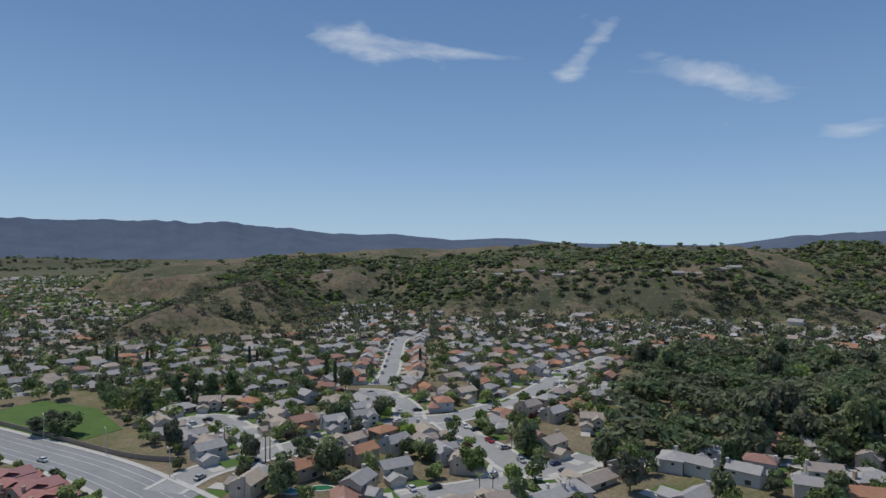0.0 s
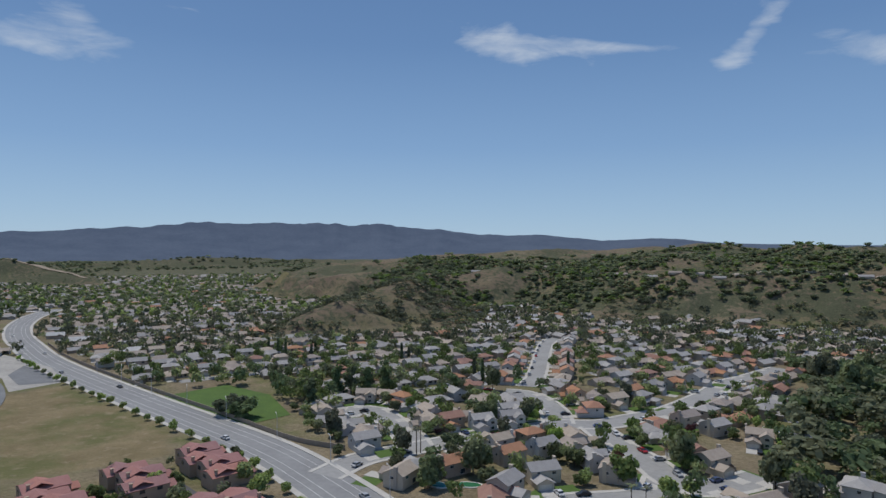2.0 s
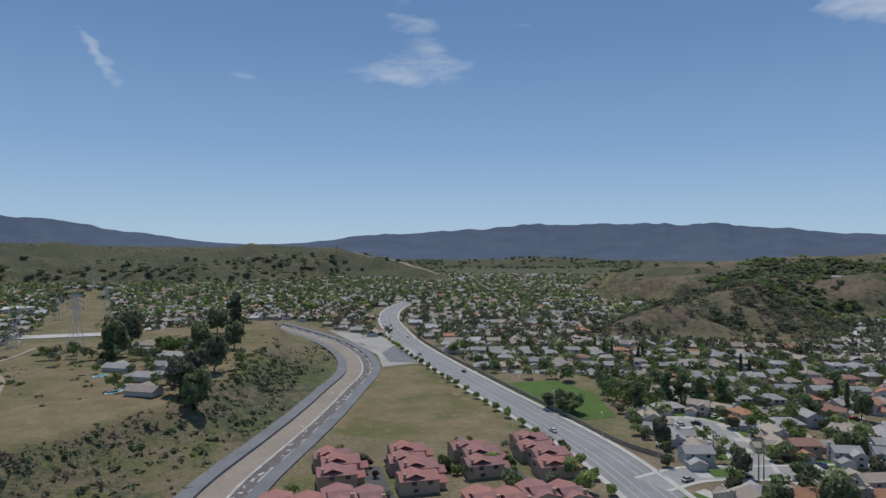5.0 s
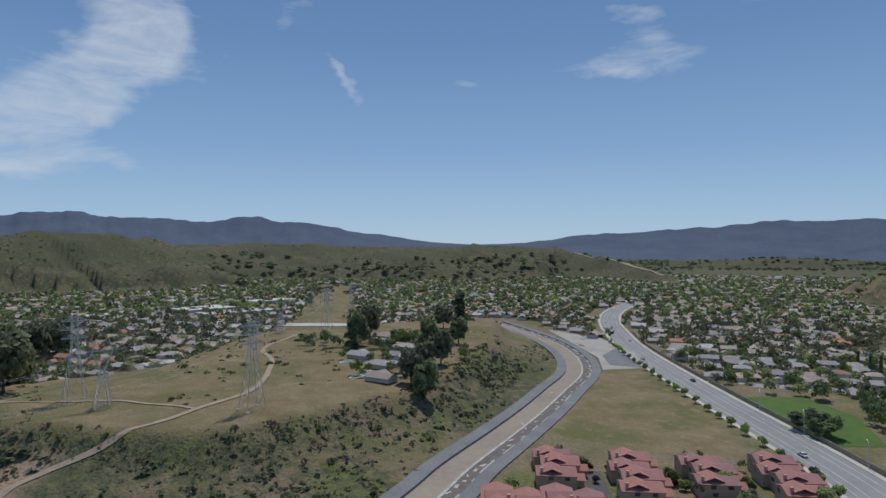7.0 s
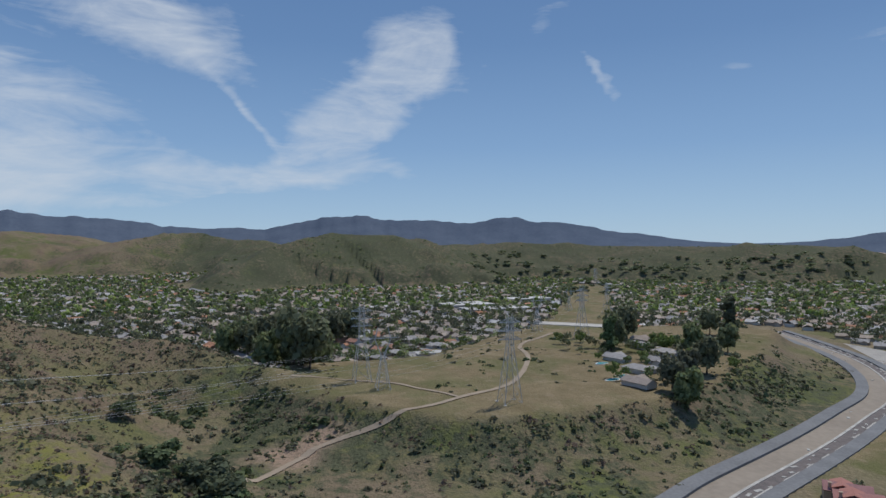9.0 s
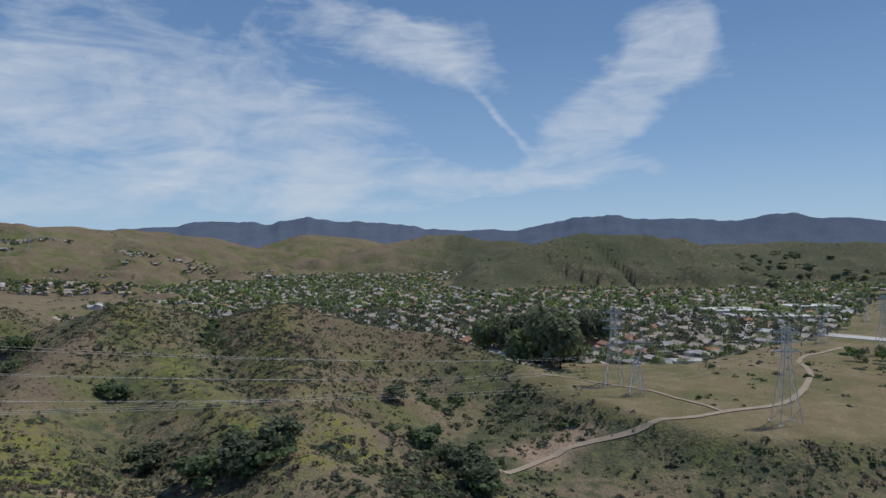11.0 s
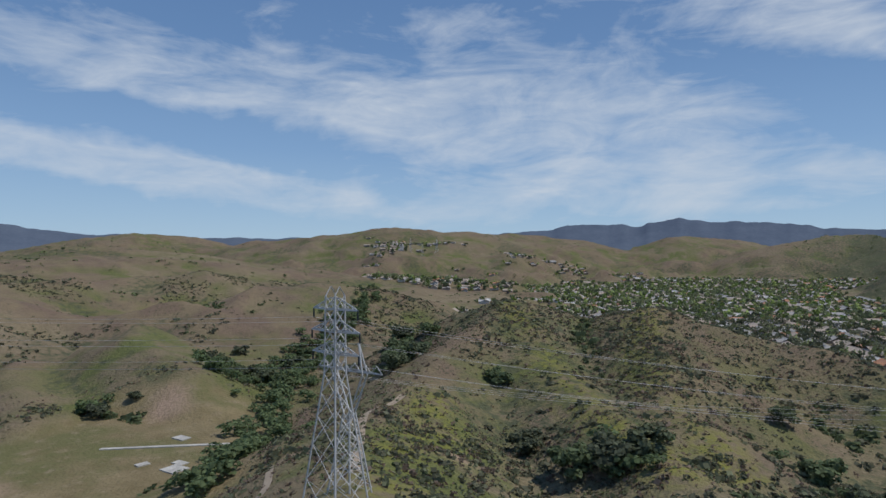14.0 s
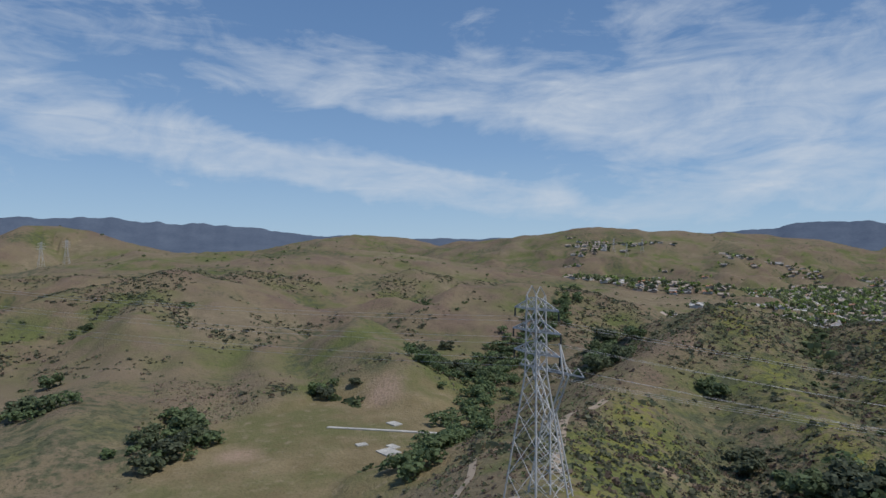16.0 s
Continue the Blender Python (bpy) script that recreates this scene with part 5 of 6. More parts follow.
while grove_n < 64:
    x, y = rng.uniform(60, 330), rng.uniform(205, 425)
    if bool(in_area(np.array(x), np.array(y), GROVE)):
        grove_n += 1
        put_tree(str(rng.choice(["gum", "gum", "round", "gum", "oak", "spring"])), x, y, rng.uniform(1.0, 1.65))
# trees on the mesa by its houses, and the dark rows beyond it
for x, y, s, kind in [(-360, 124, 1.1, "pine"), (-372, 130, 1.2, "gum"), (-404, 150, 1.2, "gum"), (-259, 116, 1.0, "gum"), (-246, 117, 1.05, "gum"), (-292, 148, 1.1, "gum"), (-358, 157, 1, "round"),
                      (-426, 232, 1.3, "pine"), (-420, 215, 1.2, "gum"), (-380, 160, 1.0, "round"), (-340, 165, 1.1, "gum"), (-270, 128, 0.9, "gum"), (-310, 150, 1.0, "round"), (-350, 190, 1.1, "gum")]:
    put_tree(kind, x, y, s * 1.3)
for x, y, s in [(-318, -46, 2.2), (-326, -53, 2.0), (-335, -57, 2.25), (-346, -50, 2.3), (-353, -63, 2.0), (-340, -72, 1.7), (-372, -78, 1.8)]:
    put_tree("gum", x, y, s)
for x, y in [(-358, -45), (-362, -52), (-372, -48), (-479, -52), (-407, -80), (-430, -104), (-431, -119), (-545, -44), (-415, -90), (-440, -112), (-385, -50), (-395, -62), (-470, -60), (-490, -40), (-450, -95)]:
    put_tree("gum", x, y, rng.uniform(1.5, 2.15))
for x, y, s in [(16, -223, 1.1), (12, -250, 1.2), (14, -270, 1.0), (8, -240, 1.0), (22, -213, 0.9), (24, -236, 1.0), (34, -223, 0.4), (74, -287, 1.2), (66, -280, 1.0), (77, -341, 1.0), (-43, -299, 0.9), (-46, -290, 0.8), (-60, -293, 0.6),
                (-117, -353, 1.0), (-105, -338, 1.0), (-126, -313, 1.1), (-155, -339, 1.0), (-180, -375, 1.0), (-120, -325, 0.9), (-193, -283, 1.3), (-183, -270, 1.1), (-175, -262, 1.0), (-174, -186, 1.0), (-139, -136, 1.0), (-139, -103, 1.2),
                (-146, -98, 1.1), (-132, -112, 1.1), (-187, -71, 1.1), (-174, -49, 1.2), (-182, -55, 1.2), (-236, -102, 0.9), (-131, -299, 1.0), (-139, -384, 0.9), (-96, -300, 0.9), (-110, -310, 1.0), (-150, -228, 1.1), (-160, -238, 1.2), (-172, -250, 1.1), (-200, -268, 1.0), (-165, -228, 0.9)]:
    put_tree("oak", x, y, s)
OAKS = [(-155, -232), (-168, -246), (16, -223), (12, -250), (14, -270), (8, -240), (74, -287), (66, -280), (-43, -299), (-117, -353), (-105, -338), (-126, -313), (-155, -339), (-180, -375), (-193, -283), (-183, -270), (-139, -103), (-146, -98), (-187, -71), (-174, -49)]
GULLY = smooth_line([(-51, -163), (-72, -194), (-108, -261), (-154, -321), (-240, -420)], 9.0)
GULLY2 = smooth_line([(-103, -302), (-148, -352), (-213, -405), (-299, -486)], 11.0)

# far trees of the suburb, parks and hills: crowns as leaf clumps, too many to count
def far_crown(seed, tall=False, cards=5):
    lob = lobes_tall(seed, 6, 0.2) if tall else lobes_round(seed, 5)
    return foliage(lob, cards, 0.105, seed)


crowns = {"green": [], "dark": [], "spring": [], "olive": []}
near_crowns = {"green": [], "dark": [], "spring": [], "olive": []}
for x, y, z, a, w, h, pick, th, r in far_spots:
    for q in range(4 if r < 900 else 3 if r < 1500 else 2):
        d, b = rng.uniform(9, 14), rng.uniform(0, 6.28)
        s = rng.uniform(4.5, 9.0)
        crowns[str(rng.choice(["green", "dark", "spring", "olive", "olive", "dark", "dark"]))].append((x + d * math.cos(b), y + d * math.sin(b), z, b, s, s * rng.uniform(0.9, 1.3)))
yards = [(x, y, z) for r, x, y, th, side, z in spots[:190]] + [(x, y, float(ground(x, y))) for x, y in built[:near_houses]]
for n, (x, y, z) in enumerate(yards):
    for q in range(4 if n < 190 else 2):
        d, b = rng.uniform(8, 12.5), rng.uniform(0, 6.28)
        s = rng.uniform(4.0, 8.0)
        px, py = x + d * math.cos(b), y + d * math.sin(b)
        if free_spot(px, py, 6.5):
            near_crowns[str(rng.choice(["green", "dark", "spring", "olive", "green", "spring"]))].append((px, py, z, b, s, s * rng.uniform(0.9, 1.4)))
for _ in range(620):
    x, y = rng.uniform(60, 330), rng.uniform(205, 425)
    if bool(in_area(np.array(x), np.array(y), GROVE)):
        s = rng.uniform(7, 13)
        near_crowns[str(rng.choice(["olive", "dark", "olive", "dark"]))].append((x, y, float(ground(x, y)), rng.uniform(0, 6.28), s * 1.3, s))
for x, y in OAKS + [tuple(p) for p in GULLY] + [tuple(p) for p in GULLY2]:
    for _ in range(5):
        px, py, s = x + rng.normal() * 6, y + rng.normal() * 6, rng.uniform(4, 8)
        near_crowns["dark"].append((px, py, float(ground(px, py)) - 0.4, rng.uniform(0, 6.28), s * 1.2, s * 0.8))
for _ in range(110):                       # the tree belt round the park
    px, py = rng.uniform(-215, -70), rng.uniform(262, 335)
    if float(outside(np.array(px), np.array(py), PARK)) > 3 and free_spot(px, py, 8) and px * 0.5 + py > 190:
        s = rng.uniform(6, 10)
        near_crowns[str(rng.choice(["green", "spring", "dark", "olive"]))].append((px, py, 0, rng.uniform(0, 6.28), s, s * 1.1))
for _ in range(70):
    px, py, s = rng.uniform(-400, -262), rng.uniform(98, 175), rng.uniform(4, 8)
    if float(outside(np.array(px), np.array(py), MESA)) < 1 and min(math.hypot(px - a, py - b) for a, b in ((-330, 118), (-300, 118), (-268, 106), (-316, 134), (-372, 146), (-395, 158), (-345, 150))) > 8:
        near_crowns[str(rng.choice(["green", "dark", "olive"]))].append((px, py, float(ground(px, py)), rng.uniform(0, 6.28), s, s * 1.1))
for _ in range(60):
    px, py, s = rng.uniform(-185, -78), rng.uniform(95, 200), rng.uniform(3.5, 7)
    gap = min(math.hypot(px - a, py - b) for a, b in TOWN)
    if 12 < gap < 19 and clear_of(px, py, main_line, 12) and clear_of(px, py, wash_line, 14):
        near_crowns[str(rng.choice(["spring", "olive", "green"]))].append((px, py, 0, rng.uniform(0, 6.28), s * 0.8, s))
# belts of trees in the far valley
wx, wy = rng.uniform(-2300, 300, 9000), rng.uniform(150, 2400, 9000)
wz = ground(wx, wy)
belt = np.clip(0.25 + 2.2 * fbm(wx, wy, 260, 3, 91), 0, 1) * (np.hypot(wx, wy) > 950)
for x, y, z, d in zip(wx, wy, wz, belt):
    if rng.random() < d * 0.8 and z < 60:
        s = rng.uniform(8, 15)
        crowns[str(rng.choice(["dark", "olive", "dark"]))].append((x, y, z - 0.5, rng.uniform(0, 6.28), s * 1.4, s * 0.8))
# wooded foot and flanks of the northern hill
nx, ny = rng.uniform(-330, 700, 19000), rng.uniform(430, 1150, 19000)
nz = ground(nx, ny)
dens = np.clip(0.62 + 1.7 * fbm(nx, ny, 75, 3, 51), 0.05, 1)
for x, y, z, d in zip(nx, ny, nz, dens):
    if z > 1.5 and rng.random() < d * 0.85:
        s = rng.uniform(4, 10)
        crowns[str(rng.choice(["dark", "dark", "olive", "dark", "olive", "green"]))].append((x, y, z - 0.5, rng.uniform(0, 6.28), s * 1.2, s * rng.uniform(0.55, 0.85)))
for i, (k, pl) in enumerate(crowns.items()):
    P = np.array(pl)
    gap = np.hypot(P[:, 0], P[:, 1]) < 720
    scatter("distant_trees", far_crown(61 + i, False, 5), P[gap], M_LEAF[k], "mixed trees of the suburb and wooded slopes", "trees")
    v, f = foliage(lobes_round(65 + i, 4), 4, 0.17, 65 + i)
    scatter("distant_trees", (v, f), P[~gap], M_LEAF[k], "mixed trees of the far valley", "trees")

for i, (k, pl) in enumerate(near_crowns.items()):
    v, f = foliage(lobes_round(71 + i, 6), 18, 0.07, 71 + i)
    scatter("yard_trees", (v, f), pl, M_LEAF[k], "leafy trees between the houses and in the gullies", "trees")

# scrub on the slopes
def shrub(seed, cards):
    return foliage([(0, 0, 0.35, 0.42, 0.34), (0.3, 0.12, 0.28, 0.3, 0.26), (-0.25, -0.2, 0.25, 0.3, 0.24)], cards, 0.2, seed)


def strew(count, x0, x1, y0, y1, rule, lo, hi):
    x, y = rng.uniform(x0, x1, count), rng.uniform(y0, y1, count)
    z = ground(x, y)
    keep = rng.random(count) < rule(x, y, z)
    s = rng.uniform(lo, hi, count) * (0.7 + 0.9 * rng.random(count) ** 3)
    return np.stack([x, y, z - 0.15 * s, rng.uniform(0, 6.28, count), s, s * rng.uniform(0.6, 0.95, count)], 1)[keep]


def on_slope(x, y, z):
    steep = np.hypot(ground(x + 4, y) - z, ground(x, y + 4) - z) / 4
    return np.clip(steep * 3.2, 0, 1) * np.clip(0.38 + 2.2 * fbm(x, y, 60, 4, 71), 0, 1) * (z > 1.0)


bluff = strew(17000, -430, -110, -70, 240, lambda x, y, z: on_slope(x, y, z) * 0.8, 1.4, 3.8)
hills = strew(62000, -420, 260, -720, -20, lambda x, y, z: on_slope(x, y, z) * 1.1, 1.3, 3.6)


def in_hollow(x, y, z):
    dip = (ground(x + 14, y) + ground(x - 14, y) + ground(x, y + 14) + ground(x, y - 14)) / 4 - z
    return np.clip((dip - 0.9) * 0.8, 0, 1) * (z > 3) * np.clip(0.4 + 2.2 * fbm(x, y, 80, 3, 83), 0, 1)


gulch = strew(26000, -420, 220, -560, -20, lambda x, y, z: in_hollow(x, y, z), 2.6, 6.5)
TRAIL = smooth_line([(-180, -56), (-207, -43), (-224, -34), (-232, -23), (-235, -3), (-240, 10), (-252, 23), (-273, 45), (-295, 57), (-344, 71), (-386, 75)], 3.0)


def on_bluff(x, y, z):
    off = np.min(np.hypot(x[:, None] - TRAIL[None, :, 0], y[:, None] - TRAIL[None, :, 1]), axis=1)
    return in_area(x, y, BLUFF) * np.clip(0.62 + 1.6 * fbm(x, y, 40, 3, 73), 0, 1) * (off > 3.5)


dots = strew(64000, -340, 30, -330, 90, lambda x, y, z: (z > 4.0) * (outside(x, y, CANYON) > 6) * (outside(x, y, MESA) > 3) * np.clip(0.5 + 1.9 * fbm(x, y, 38, 4, 81), 0.04, 1) * 0.7, 0.6, 1.7)
brush = strew(13000, -400, -115, -80, 295, lambda x, y, z: on_bluff(x, y, z) * np.where(y > 78, 0.6, 1.0), 1.2, 3.4)
thicket = strew(17000, -330, -20, -310, -30, lambda x, y, z: (z > 9) * (outside(x, y, CANYON) > 8) * np.clip(0.55 + 1.9 * fbm(x, y, 45, 4, 79), 0.08, 1) * (np.hypot(x + 46, y + 86) > 9), 0.9, 2.9)
scatter("scrub", shrub(14, 2), dots[::2], M_LEAF["chaparral"], "low dark scrub dotted over the slopes", "shrubs")
scatter("scrub", shrub(15, 2), dots[1::2], M_LEAF["brush"], "low brown buckwheat brush on the slopes", "shrubs")
half = len(hills) // 2


def far_scrub(x, y, z):
    west = np.clip((-x - 780) / 200, 0, 1) * np.clip((y + 1000) / 300, 0, 1)
    south = np.clip((-y - 420) / 120, 0, 1) * 0.35
    keep = np.maximum(west, south) * (z > 9) * ~in_area(x, y, DRY_STRIP)
    return keep * np.clip(0.5 + 2.0 * fbm(x, y, 130, 4, 77), 0.03, 1)


ridge_scrub = strew(42000, -2300, 300, -2200, 1150, far_scrub, 2.4, 5.0)
scatter("scrub", shrub(12, 3), ridge_scrub, M_LEAF["chaparral"], "dark chaparral over the far hills", "shrubs")
scatter("scrub", shrub(5, 4), np.concatenate([bluff[::2], hills[:half], brush[::2]]), M_LEAF["sage"], "grey-green sage scrub on the slopes", "shrubs")
scatter("scrub", shrub(6, 5), np.concatenate([bluff[1::2], gulch, brush[1::4]]), M_LEAF["chaparral"], "dark chaparral in the gullies", "shrubs")
scatter("scrub", shrub(8, 4), np.concatenate([thicket[::3], hills[half::4], brush[3::8]]), M_LEAF["brush"], "dry brown brush on the slopes", "shrubs")
scatter("scrub", shrub(9, 4), thicket[1::3], M_LEAF["sage"], "grey-green sage scrub near the tower", "shrubs")
scatter("scrub", shrub(7, 4), np.concatenate([hills[half + 1::4], hills[half + 2::4], thicket[2::3], brush[7::8]]), M_LEAF["olive"], "olive scrub on the slopes", "shrubs")

# ---------------------------------------------------------------- trails, scarps, slabs
ribbon("dirt_trail", [(-180, -56), (-207, -43), (-224, -34), (-232, -23), (-235, -3), (-240, 10), (-252, 23), (-273, 45), (-295, 57), (-344, 71), (-386, 75), (-437, 107)], 1.3, -1.3, 0.3, M_TRAIL, label="pale dusty trail over the mesa", category="trail", step=2.0)
ribbon("dirt_trail", [(-253, 24), (-269, 9), (-279, -3), (-285, -23), (-281, -49)], 0.8, -0.8, 0.3, M_TRAIL, label="narrow dusty footpath", category="trail", step=2.0)
for x, y, w, l, a in [(-54, -207, 6, 7, 20), (-65, -240, 4, 6, 20), (-47, -218, 4, 3, 10), (-57, -212, 3, 5, 22)]:
    g = float(ground(x, y))
    ob = part("concrete_slab", box(-w / 2, -l / 2, -1.2, w / 2, l / 2, 0.35), M_WHITE)
    ob.matrix_basis = pose(x, y, g, 0, 0, a)
    tagged(ob, "weathered white concrete slab in dry grass", "slab", "old foundation slabs")
ribbon("concrete_path", [(-39, -244), (-60, -232), (-82, -219)], 0.9, -0.9, 0.3, M_WHITE, 0.4, "cracked white concrete strip in dry grass", "path", step=2.0)
ribbon("concrete_channel", [(-628, 92), (-607, 135), (-576, 196), (-566, 220)], 11, -11, 0.6, M_CONCRETE, 0.6, "wide pale concrete channel across the open strip", "channel")
ribbon("far_street", [(-831, 206), (-1000, 258), (-1231, 325), (-1330, 352)], 9, -9, 1.0, M_CONCRETE, label="pale street climbing the far hill", category="road", step=12.0)

ribbon("dirt_road", [(-1323, 1068), (-1240, 1072), (-1154, 1077), (-1060, 1062), (-985, 1045)], 5, -5, 1.2, M_TRAIL, label="pale graded road down a far ridge", category="trail", step=10.0)
ribbon("dirt_road", [(-62, -108), (-76, -130), (-86, -146), (-96, -160), (-106, -166), (-117, -171)], 1.2, -1.2, 0.22, M_TRAIL, label="graded dirt road to the tower", category="trail", step=2.0)
ribbon("dirt_road", [(-46, -92), (-40, -110), (-52, -128), (-62, -150)], 0.9, -0.9, 0.22, M_TRAIL, label="dirt track below the tower", category="trail", step=2.0)
# ---------------------------------------------------------------- power line
def add_rail(bm, pts, w):
    """One continuous square bar bent through the points."""
    pts = [Vector(p) for p in pts]
    rings = []
    for i, p in enumerate(pts):
        d = (pts[min(i + 1, len(pts) - 1)] - pts[max(i - 1, 0)]).normalized()
        a = d.cross(Vector((0.31, 0.17, 0.93)) if abs(d.z) < 0.9 else Vector((1, 0, 0))).normalized() * w / 2
        b = d.cross(a).normalized() * w / 2
        rings.append([bm.verts.new(p + q) for q in (a + b, b - a, -a - b, a - b)])
    for r, q in zip(rings, rings[1:]):
        for k in range(4):
            bm.faces.new([r[k], r[(k + 1) % 4], q[(k + 1) % 4], q[k]])
    bm.faces.new(rings[0][::-1])
    bm.faces.new(rings[-1])


def lattice_tower(h, base, arms, label, group="transmission towers"):
    """A steel lattice tower: each leg, the bracing and each crossarm are parts. arms: heights and half spans."""
    ob = tagged(new("transmission_tower"), label, "pylon", group)
    waist = 0.31
    def half(z):
        f = z / h
        return base / 2 * (1 - f / 0.62) + base * waist / 2 * f / 0.62 if f < 0.62 else base * waist / 2 * (1 - 0.15 * (f - 0.62) / 0.38)
    zs = [0, 0.17, 0.32, 0.44, 0.54, 0.62, 0.69, 0.76, 0.83, 0.9, 0.96]
    zs = [z * h for z in zs]
    for sx, sy in ((-1, -1), (1, -1), (1, 1), (-1, 1)):
        bm = bmesh.new()
        add_rail(bm, [(sx * half(z), sy * half(z), z) for z in (-0.8, h * 0.62, h * 0.96)], 0.2)
        part("leg", bm, M_STEEL, ob)
        x, y = sx * half(0), sy * half(0)
        part("footing", box(x - 0.6, y - 0.6, -2.5, x + 0.6, y + 0.6, 0.3), M_CONCRETE, ob, "concrete footing")
    for face in range(4):
        rot = Matrix.Rotation(face * math.pi / 2, 4, "Z")
        for s in (-1, 1):
            bm = bmesh.new()
            add_rail(bm, [rot @ Vector((s * (1 if i % 2 else -1) * half(z), -half(z), z)) for i, z in enumerate(zs)], 0.09)
            part("brace", bm, M_STEEL, ob)
    for z, span in arms:
        hz = half(z)
        bm = bmesh.new()
        add_rail(bm, [(-span, 0, z), (0, hz, z), (span, 0, z), (0, -hz, z), (-span, 0, z)], 0.2)
        part("crossarm", bm, M_STEEL, ob)
        for sy in (-1, 1):
            bm = bmesh.new()
            path = [(-span, 0, z)]
            for k in range(1, 9):
                x = -span + 2 * span * k / 9
                path.append((x, sy * hz * (1 - abs(x) / span), z + (1.7 * (1 - abs(x) / span) if k % 2 else 0.0)))
            add_rail(bm, path + [(span, 0, z)], 0.11)
            part("arm_brace", bm, M_STEEL, ob)
        bm = bmesh.new()
        add_rail(bm, [(-span, 0, z), (-hz, 0, z + 1.7), (hz, 0, z + 1.7), (span, 0, z)], 0.16)
        part("arm_chord", bm, M_STEEL, ob)
        for s in (-1, 1):
            ins = bmesh.new()
            bmesh.ops.create_cone(ins, cap_ends=True, segments=8, radius1=0.16, radius2=0.12, depth=1.4, matrix=Matrix.Translation((s * span, 0, z - 0.75)))
            part("insulator", ins, M_GLASS, ob, "string of dark insulator discs")
    t = zs[-1]
    for s in (-1, 1):
        bm = bmesh.new()
        add_rail(bm, [(s * half(t), -half(t), t), (s * half(t) * 0.9, 0, h), (s * half(t), half(t), t)], 0.14)
        part("peak", bm, M_STEEL, ob)
    return ob


def delta_tower(h, base):
    """A window tower: narrow body, opened head with one long crossarm."""
    ob = tagged(new("transmission_tower"), "steel lattice tower with an open delta head", "pylon", "transmission towers")
    knee = 0.55 * h
    for s in (-1, 1):
        for sy in (-1, 1):
            bm = bmesh.new()
            add_rail(bm, [(s * base / 2, sy * base / 2, -1.5), (s * 0.7, sy * 0.7, knee), (s * 3.6, sy * 0.6, h * 0.8), (s * 2.2, 0, h)], 0.22)
            part("leg", bm, M_STEEL, ob)
            bm = bmesh.new()
            path = []
            for k in range(9):
                w = base / 2 + (0.7 - base / 2) * k / 8
                path.append((s * w, sy * w * (1 if k % 2 else -1), knee * k / 8))
            add_rail(bm, path, 0.11)
            part("brace", bm, M_STEEL, ob)
            bm = bmesh.new()
            add_rail(bm, [(y, x, z) for x, y, z in path], 0.11)
            part("brace", bm, M_STEEL, ob)
        bm = bmesh.new()
        add_rail(bm, [(s * (0.7 + 2.9 * k / 6), 0.65 if k % 2 else -0.65, knee + (h * 0.8 - knee) * k / 6) for k in range(7)], 0.11)
        part("head_brace", bm, M_STEEL, ob)
    bm = bmesh.new()
    add_rail(bm, [(-7.5, 0, h * 0.82), (0, 0.7, h * 0.82), (7.5, 0, h * 0.82), (0, -0.7, h * 0.82), (-7.5, 0, h * 0.82)], 0.2)
    part("crossarm", bm, M_STEEL, ob)
    bm = bmesh.new()
    add_rail(bm, [(-7.5 + 15 * k / 12, 0, h * 0.82 + (1.3 if k % 2 else 0)) for k in range(13)], 0.12)
    part("arm_brace", bm, M_STEEL, ob)
    return ob


ARMS = [(25.2, 5.0), (28.6, 5.2), (32.0, 4.8)]
ARM_TURN = 106.0
near_tower = lattice_tower(35.5, 7.6, ARMS, "tall galvanised lattice tower with three crossarms")
TOWERS = [(-46, -86), (-244, 43), (-420, 124), (-700, 236), (-1180, 375)]
SECOND = [(-53, -94), (-272, -8), (-452, 100), (-730, 200)]


def set_on(ob, x, y, turn, sink=0.4):
    corner = min(float(ground(x + a, y + b)) for a in (-4, 4) for b in (-4, 4))
    ob.matrix_basis = pose(x, y, max(corner, float(ground(x, y)) - 1.5) - sink * 0.2, 0, 0, turn)
    return ob


set_on(near_tower, *TOWERS[0], ARM_TURN)
tower_z = [near_tower.matrix_basis.translation.z]
for x, y in TOWERS[1:]:
    tower_z.append(set_on(copy_thing(near_tower, Matrix.Identity(4)), x, y, ARM_TURN).matrix_basis.translation.z)
d1 = delta_tower(27.0, 6.0)
set_on(d1, *SECOND[0], ARM_TURN)
second_z = [d1.matrix_basis.translation.z]
for x, y in SECOND[1:]:
    second_z.append(set_on(copy_thing(d1, Matrix.Identity(4)), x, y, ARM_TURN).matrix_basis.translation.z)
third = copy_thing(near_tower, Matrix.Identity(4))
set_on(third, -286, -18, ARM_TURN)
for a, b, d in ((193.3, 955, 0), (191.6, 980, 0), (143.9, 1560, 0), (142.6, 1570, 0), (145.0, 1575, 0)):
    x, y = -b * math.sin(radians(a)), b * math.cos(radians(a))
    set_on(copy_thing(near_tower, Matrix.Identity(4)), x, y, 30)


def wire(a, b, sag, label="thin sagging power cable"):
    pts = []
    for i in range(25):
        f = i / 24
        p = Vector(a).lerp(Vector(b), f)
        p.z -= sag * 4 * f * (1 - f)
        pts.append(p)
    cu = bpy.data.curves.new("power_cable", "CURVE")
    cu.dimensions, cu.bevel_depth, cu.bevel_resolution = "3D", 0.018, 0
    sp = cu.splines.new("POLY")
    sp.points.add(len(pts) - 1)
    for q, p in zip(sp.points, pts):
        q.co = (*p, 1)
    cu.materials.append(M_WIRE)
    tagged(new("power_cable", cu), label, "cable", "power cables")


